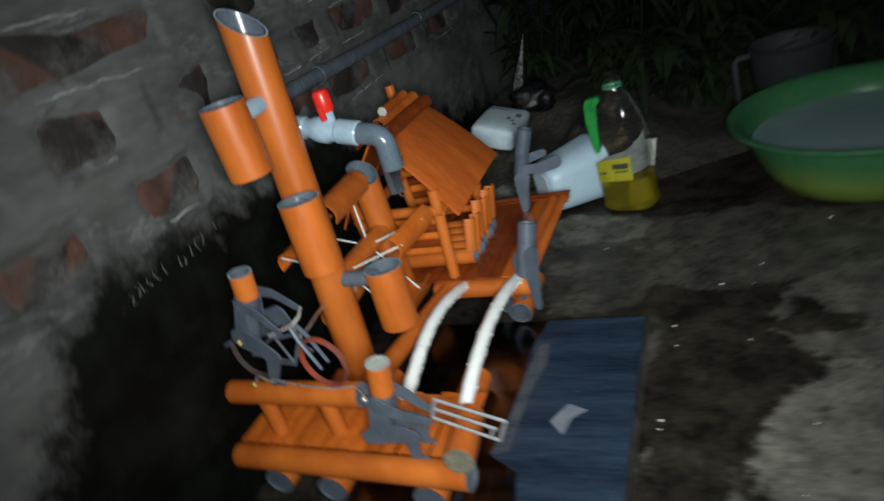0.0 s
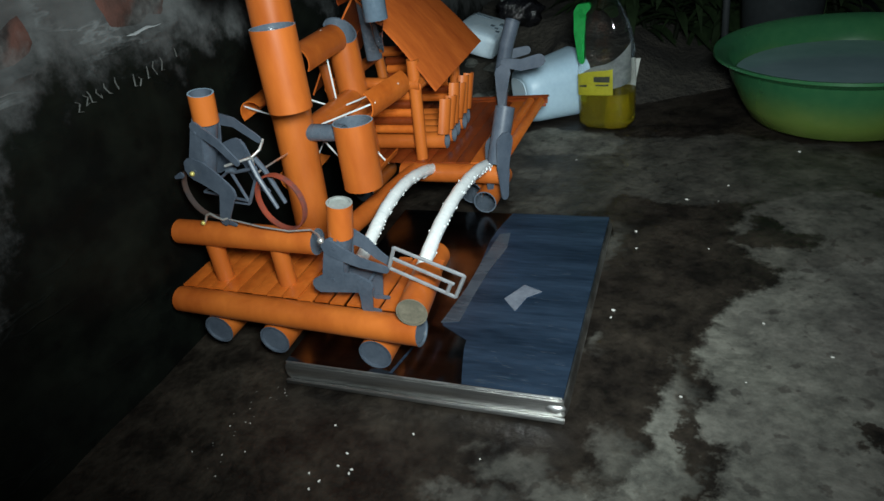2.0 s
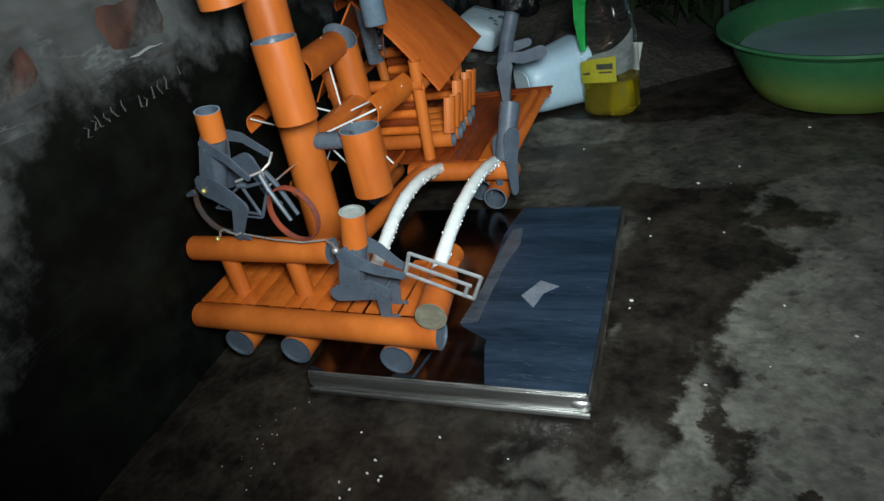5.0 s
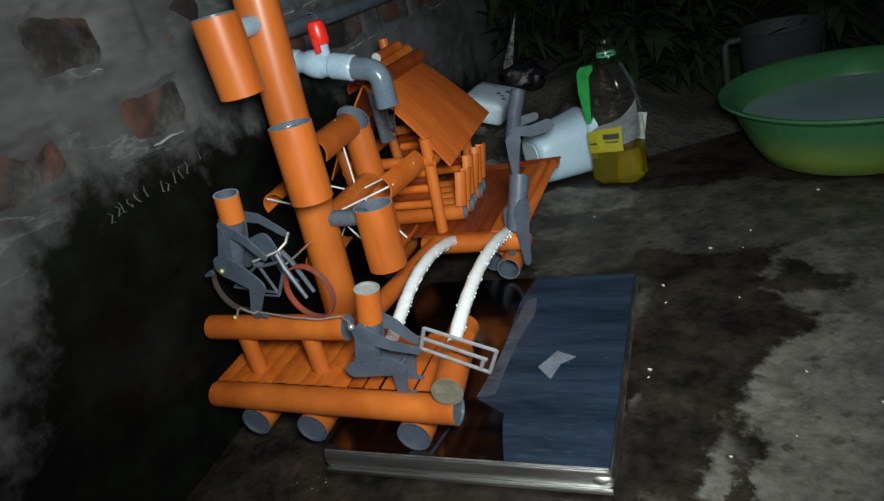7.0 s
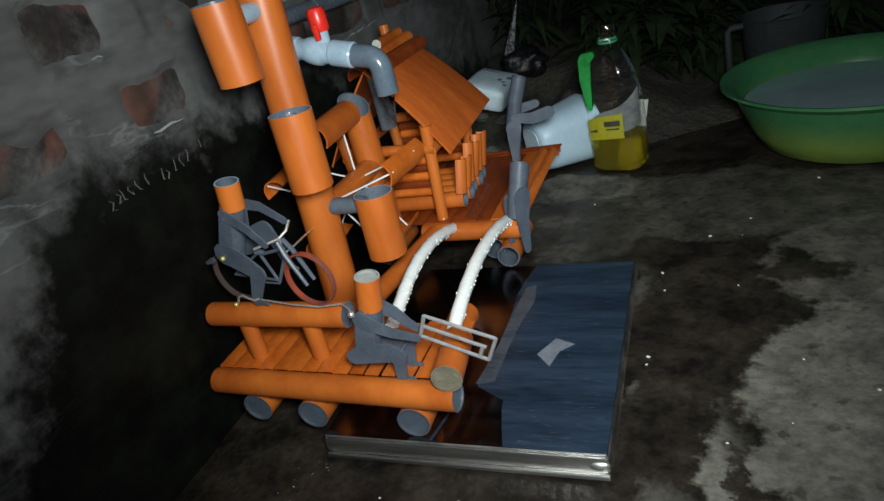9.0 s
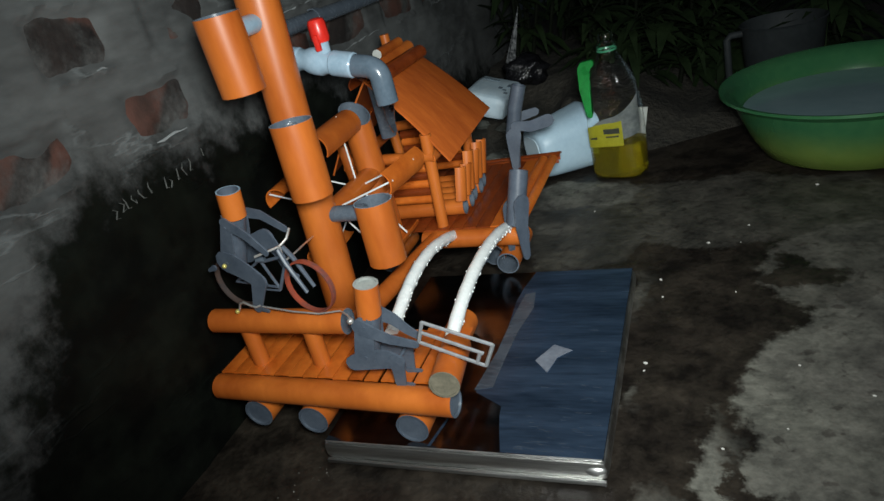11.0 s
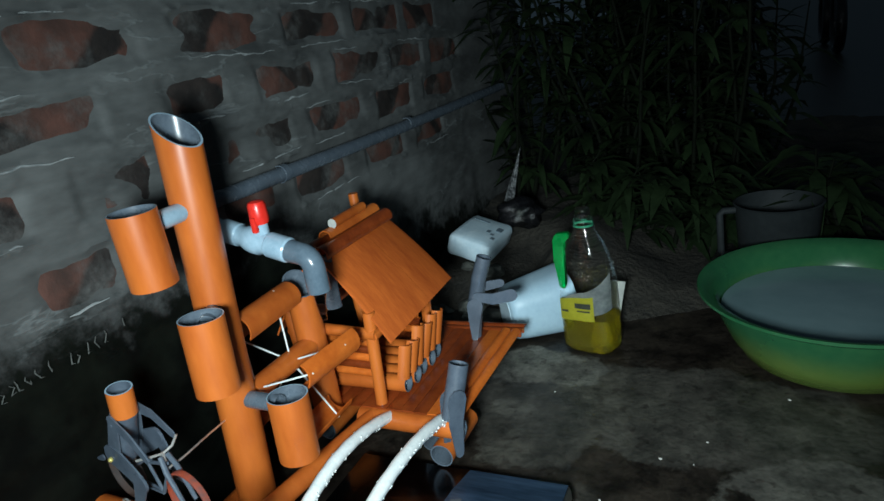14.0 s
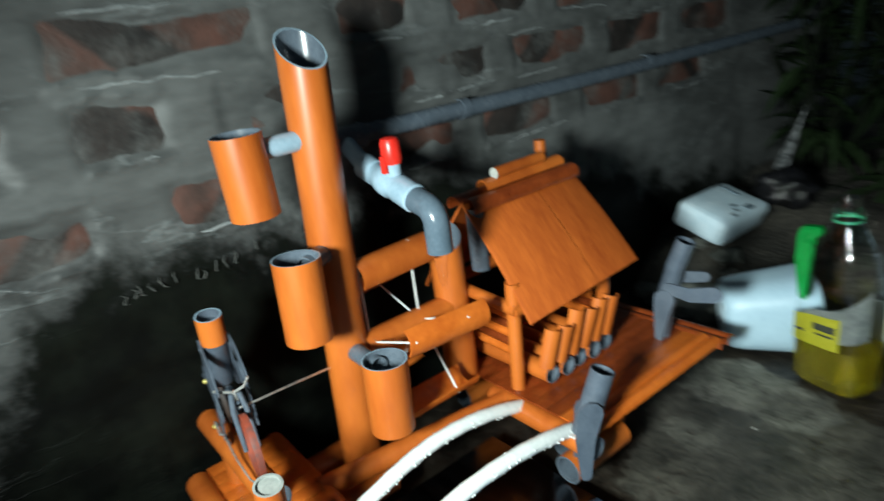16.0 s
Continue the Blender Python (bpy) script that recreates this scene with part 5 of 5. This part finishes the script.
# ---- green basin ----
GX, GY = 0.560, 1.492
basin = thing("wash_basin", (GX, GY, 0), "green translucent plastic basin of cloudy water on the ground", "basin")
bm = B()
lathe(bm, (GX, GY, 0), [(0, 0.004), (0.150, 0.002), (0.168, 0.010), (0.190, 0.045), (0.210, 0.090), (0.222, 0.122), (0.240, 0.132), (0.247, 0.137), (0.246, 0.142), (0.236, 0.140),
                        (0.217, 0.128), (0.205, 0.092), (0.185, 0.048), (0.163, 0.014), (0, 0.008)], 72)
part("bowl", bm, BASIN, basin)
bm = B()
lathe(bm, (GX, GY, 0), [(0, 0.010), (0.160, 0.016), (0.1835, 0.049), (0.2020, 0.091), (0.2030, 0.094), (0, 0.0945)], 64)
part("wash_water", bm, MILK, basin, "cloudy grey wash water")

# ---- dipper jug behind the basin ----
jug = thing("dipper_jug", (0.455, 1.86, 0.02), "dull clear plastic dipper jug with a square handle", "jug")
bm = B()
lathe(bm, (0.47, 1.86, 0.02), [(0, 0), (0.078, 0), (0.082, 0.006), (0.094, 0.165), (0.098, 0.172), (0.094, 0.174), (0.089, 0.165), (0.077, 0.010), (0, 0.008)], 48)
part("jug_body", bm, JUG, jug)
bm = B()
tube(bm, [(0.382, 1.845, 0.178), (0.352, 1.838, 0.178), (0.344, 1.836, 0.170), (0.346, 1.836, 0.075), (0.354, 1.838, 0.066), (0.388, 1.846, 0.066)], 0.0085, 12)
part("handle", bm, JUG, jug)

# ---- folded clear plastic and black bag on the bank ----
bm = B()
n = 9
tip = Vector((-0.226, 2.10, 0.322))
base = []
for k in range(n):
    a = k / n * 2 * math.pi
    r = 0.015 * (1 + 0.45 * math.sin(3 * a + 0.4))
    base.append(bm.verts.new((-0.285 + r * math.cos(a), 2.10 + 0.8 * r * math.sin(a), 0.140 + 0.012 * math.cos(2 * a))))
tv = bm.verts.new(tip)
for k in range(n):
    bm.faces.new((base[k], base[(k + 1) % n], tv))
bm.faces.new(base)
# highlights of the clear plastic are painted in as pale streaks
solo("plastic_sleeve", bm, surface("shiny_sleeve", (0.06, 0.065, 0.07), (0.75, 0.78, 0.80), 0.12, metal=0.3, scale=60, fine=160, bump=0.5, mid=0.58, relief=0.004),
     "upright folded clear plastic sleeve, highlights painted as pale streaks", "plastic sleeve")


def lump(bm, c, r, squash, seed, amount=0.35, sub=3):
    made = bmesh.ops.create_icosphere(bm, subdivisions=sub, radius=1)["verts"]
    for v in made:
        k = 1 + amount * noise.noise(v.co * 1.6 + Vector((seed, 0, 0))) + amount * 0.4 * noise.noise(v.co * 4.5 + Vector((0, seed, 0)))
        v.co = Vector(c) + Vector((v.co.x * r * squash[0], v.co.y * r * squash[1], v.co.z * r * squash[2])) * k


bm = B()
lump(bm, (-0.20, 1.93, 0.16), 0.06, (1.1, 0.8, 0.7), 3.3, 0.5)
solo("plastic_bag", bm, BLACKBAG, "crumpled black plastic bag on the earth bank", "bag", sharp=1.0)

rnd = random.Random(11)
for k in range(26):
    x, y = rnd.uniform(-0.33, 0.12), rnd.uniform(1.40, 1.72)
    if k < 14:
        x, y = rnd.uniform(-0.34, -0.09), rnd.uniform(1.36, 1.62)
    r = rnd.uniform(0.012, 0.034)
    z = max(0.0, mound(x, y))
    if abs(x + 0.02) < 0.12 and 1.40 < y < 1.60 and z < 0.02:
        continue
    bm = B()
    lump(bm, (x, y, z + r * 0.25), r, (1.2, 1.0, 0.6), k * 1.7, 0.5, 2)
    solo("rubble_stone", bm, STONE, "rough broken stone in the earth at the wall", "stone", "rubble stones", sharp=0.5)

# ---- grains, drops and painted glints scattered on the concrete ----
bm = B()
rnd = random.Random(4)
spots = [(0.470, 1.308), (0.196, 0.773), (0.207, 0.987), (0.280, 1.102), (0.346, 1.16), (0.067, 1.268), (0.286, 0.626), (-0.075, 0.416), (-0.069, 0.428), (-0.058, 0.451), (-0.041, 0.444), (0.008, 0.510), (0.195, 0.756), (0.212, 0.935)]
# the 26 specks around x -0.205 stand in for glints on wet cement
spots += [(rnd.gauss(-0.205, 0.022), rnd.uniform(0.40, 0.56)) for k in range(26)] + [(rnd.uniform(0.18, 0.60), rnd.uniform(0.5, 1.3)) for k in range(7)] + [(rnd.uniform(-0.1, 0.15), rnd.uniform(0.40, 0.55)) for k in range(5)]
for i, (x, y) in enumerate(spots):
    r = 0.0021 if i < 4 else 0.0014 if i < 14 else rnd.uniform(0.00025, 0.0007) if i < 40 else rnd.uniform(0.0007, 0.0015)
    m = Matrix.Translation((x, y, uneven(x, y) + r * 0.5)) @ Matrix.Rotation(rnd.uniform(0, 3), 4, "Z") @ Matrix.Diagonal((r * 1.6, r, r * 0.8, 1))
    bmesh.ops.create_icosphere(bm, subdivisions=1, radius=1, matrix=m)
solo("grains_and_glints", bm, GRAIN_GLINT, "pale grains and drops on wet concrete, some standing in for glints", "grains", kind="stuff")

# ---- chalk strokes on the wall ----
rnd = random.Random(8)
marks = [(0.578, 0.362), (0.591, 0.365), (0.598, 0.367), (0.611, 0.366), (0.624, 0.368), (0.640, 0.369), (0.667, 0.364), (0.676, 0.360), (0.692, 0.366), (0.706, 0.367), (0.719, 0.369), (0.751, 0.375)]
for y, z in marks:
    ln = rnd.uniform(0.005, 0.009)
    bend = rnd.uniform(-0.006, 0.006)
    bm = B()
    x = WALL_X + 0.006
    tube(bm, [(x, y + rnd.uniform(-0.003, 0.003), z + ln), (x, y + bend * 0.6, z + 0.002), (x, y - bend * 0.4, z - ln), (x, y + rnd.uniform(0.0, 0.006), z - ln + rnd.uniform(-0.002, 0.006))], [0.0005, 0.0009, 0.0009, 0.0004], 6)
    part("chalk_stroke", bm, CHALK, wall)

# ---- plants behind the yard ----
def leaf(bm, base, way, length, width, droop):
    x, y, z = axes(way)
    cols = []
    for f, w in ((0.0, 0.08), (0.3, 0.9), (0.6, 0.8), (1.0, 0.03)):
        c = base + z * (length * f) + Vector((0, 0, -droop * length * f * f))
        fold = x * (width * w * 0.25)
        cols.append((bm.verts.new(c + y * (width * w) + fold), bm.verts.new(c), bm.verts.new(c - y * (width * w) + fold)))
    for a, b in zip(cols, cols[1:]):
        bm.faces.new((a[0], a[1], b[1], b[0]))
        bm.faces.new((a[1], a[2], b[2], b[1]))


def shrub(x, y, height, seed):
    rnd = random.Random(seed)
    z0 = max(0.0, mound(x, y)) if y < 3.6 and x < 2.1 else 0.0
    bush = thing("shrub", (x, y, z0), "dim green leafy shrub at the edge of the yard", "shrub", "shrubs")
    leaves = B()
    for k in range(rnd.randint(3, 5)):
        lean = Vector((rnd.uniform(-0.3, 0.3), rnd.uniform(-0.3, 0.2), 1))
        h = height * rnd.uniform(0.65, 1.1)
        p0 = Vector((x + rnd.uniform(-0.06, 0.06), y + rnd.uniform(-0.06, 0.06), z0 - 0.02))
        pts = [p0 + lean * (h * f) + Vector((0.04 * math.sin(5 * f + k), 0.03 * math.cos(4 * f + k), 0)) * f for f in (0, 0.25, 0.5, 0.75, 1.0)]
        stems = B()
        tube(stems, pts, [0.007, 0.006, 0.005, 0.0035, 0.002], 6)
        part("stem", stems, STEM, bush)
        for j in range(30):
            f = rnd.uniform(0.12, 1.0)
            i = min(3, int(f * 4))
            c = pts[i].lerp(pts[i + 1], f * 4 - i)
            a = rnd.uniform(0, 2 * math.pi)
            leaf(leaves, c, (math.cos(a), math.sin(a), rnd.uniform(-0.1, 0.8)), rnd.uniform(0.09, 0.20), rnd.uniform(0.010, 0.024), rnd.uniform(0.2, 0.8))
    tagged(part("foliage", leaves, LEAF, bush, sharp=2.0), kind="stuff")


rnd = random.Random(21)
for k in range(22):
    shrub(-0.22 + 0.066 * k % 0.78 + rnd.uniform(-0.05, 0.05), 2.30 + 0.28 * (k % 4) + rnd.uniform(-0.08, 0.08), rnd.uniform(0.55, 1.05), 100 + k)
for k in range(5):
    shrub(0.02 + 0.15 * k, 2.04 + rnd.uniform(-0.06, 0.08), rnd.uniform(0.12, 0.26), 200 + k)

# ---- parked motorbike, far off in the dark ----
MX, MY = 1.14, 7.1
moto = thing("motorbike", (MX, MY, 0), "parked dark motorbike with a red tail lamp", "motorbike")
bm = B()
block(bm, (MX - 0.095, MY - 0.04, 0.475), (MX + 0.095, MY - 0.036, 0.615), 0.004)
plate_ob = part("number_plate", bm, PLATE, moto, "white plate with dark bars")
for row, n in ((0.575, 3), (0.515, 5)):
    for k in range(n):
        bm = B()
        x = MX + (k - (n - 1) / 2) * 0.033
        block(bm, (x - 0.010, MY - 0.044, row - 0.022), (x + 0.010, MY - 0.0405, row + 0.022), 0.0)
        part("plate_bar", bm, INK, plate_ob)
bm = B()
block(bm, (MX - 0.06, MY - 0.05, 0.675), (MX + 0.07, MY + 0.02, 0.725), 0.014)
part("tail_lamp", bm, TAIL, moto, "red tail lamp")
bm = B()
lump(bm, (MX, MY + 0.45, 0.68), 0.30, (0.45, 1.5, 0.5), 6.1, 0.2)
part("bodywork", bm, DARKBIKE, moto, sharp=1.2)
for y in (MY + 0.12, MY + 1.25):
    bm = B()
    c = Vector((MX, y, 0.28))
    pts = [c + Vector((0, 0.24 * math.cos(a), 0.24 * math.sin(a))) for a in (k * 2 * math.pi / 32 for k in range(33))]
    tube(bm, pts, 0.045, 10)
    part("tyre", bm, BLACKBAG, moto)
for a, b in (((MX, MY + 0.12, 0.28), (MX, MY + 0.30, 0.66)), ((MX, MY + 1.25, 0.28), (MX, MY + 0.95, 0.90)), ((MX, MY - 0.03, 0.60), (MX, MY + 0.25, 0.66)), ((MX, MY, 0.70), (MX, MY + 0.25, 0.68))):
    bm = B()
    tube(bm, [a, b], 0.03, 10)
    part("strut", bm, DARKBIKE, moto)

# ---- bricks of the wall ----
def brick_mesh(length, seed):
    rnd = random.Random(seed)
    bm = B()
    ny, nz = 7, 4
    grid = [[bm.verts.new((0.010 + 0.0022 * noise.noise(Vector((i * 0.9, j * 0.9, seed * 3.1))) - (0.004 if i in (0, ny - 1) or j in (0, nz - 1) else 0), length * (i / (ny - 1) - 0.5), 0.070 * (j / (nz - 1) - 0.5)))
             for i in range(ny)] for j in range(nz)]
    for a, b in zip(grid, grid[1:]):
        for i in range(ny - 1):
            bm.faces.new((a[i], a[i + 1], b[i + 1], b[i]))
    rim = grid[0] + [r[-1] for r in grid[1:-1]] + grid[-1][::-1] + [r[0] for r in grid[-2:0:-1]]
    low = [bm.verts.new((-0.03, v.co.y, v.co.z)) for v in rim]
    for k in range(len(rim)):
        j = (k + 1) % len(rim)
        bm.faces.new((rim[k], low[k], low[j], rim[j]))
    bm.faces.new(low)
    return finish(bm, "brick", BRICK, 0.9)


kinds = {}
for i, (y0, y1, z) in enumerate(BRICKS):
    key = (round((y1 - y0) * 50) / 50, i % 4)
    if key not in kinds:
        kinds[key] = brick_mesh(key[0] + 0.012, len(kinds) + 1)
    ob = new("brick", kinds[key])
    ob.parent = wall
    ob.location = (WALL_X - 0.0116, (y0 + y1) / 2, z)

# ---- torn mortar edges along the bricks, their highlights painted pale ----
EDGE_HIGHLIGHT = surface("edge_highlight", (0.13, 0.145, 0.15), (0.42, 0.45, 0.455), 0.45, scale=26, fine=140, bump=0.3, relief=0.001)
rnd = random.Random(57)
for y0, y1, zc in BRICKS:
    if zc < 0.44 or y0 > 1.75 or y0 < 0.56:
        continue
    for up in (-1, 1):
        if rnd.random() < (0.18 if up < 0 else 0.55):
            continue
        a = y0 + (y1 - y0) * rnd.uniform(-0.10, 0.45)
        b = min(y1 + 0.03, a + (y1 - y0) * rnd.uniform(0.35, 0.95))
        n = max(5, int((b - a) / 0.011))
        slope, shift = rnd.uniform(-0.05, 0.05), rnd.uniform(0.034, 0.041)
        line, thick = [], []
        for k in range(n + 1):
            f = k / n
            y = a + (b - a) * f
            z = zc + up * shift + slope * (y - (a + b) / 2) + 0.0045 * noise.noise(Vector((y * 38, zc * 9, 41 + up))) + 0.0015 * noise.noise(Vector((y * 150, zc, 3)))
            line.append((WALL_X + 0.0016 + 0.0060 * noise.noise(Vector((y * 6, z * 9, 1))), y, z))
            thick.append(0.0004 + (0.0019 * math.sin(math.pi * f) ** 0.6) * max(0.12, 0.55 + 0.9 * noise.noise(Vector((y * 60, zc * 30, 17)))))
        bm = B()
        tube(bm, line, thick, 6)
        part("mortar_edge", bm, EDGE_HIGHLIGHT, wall)
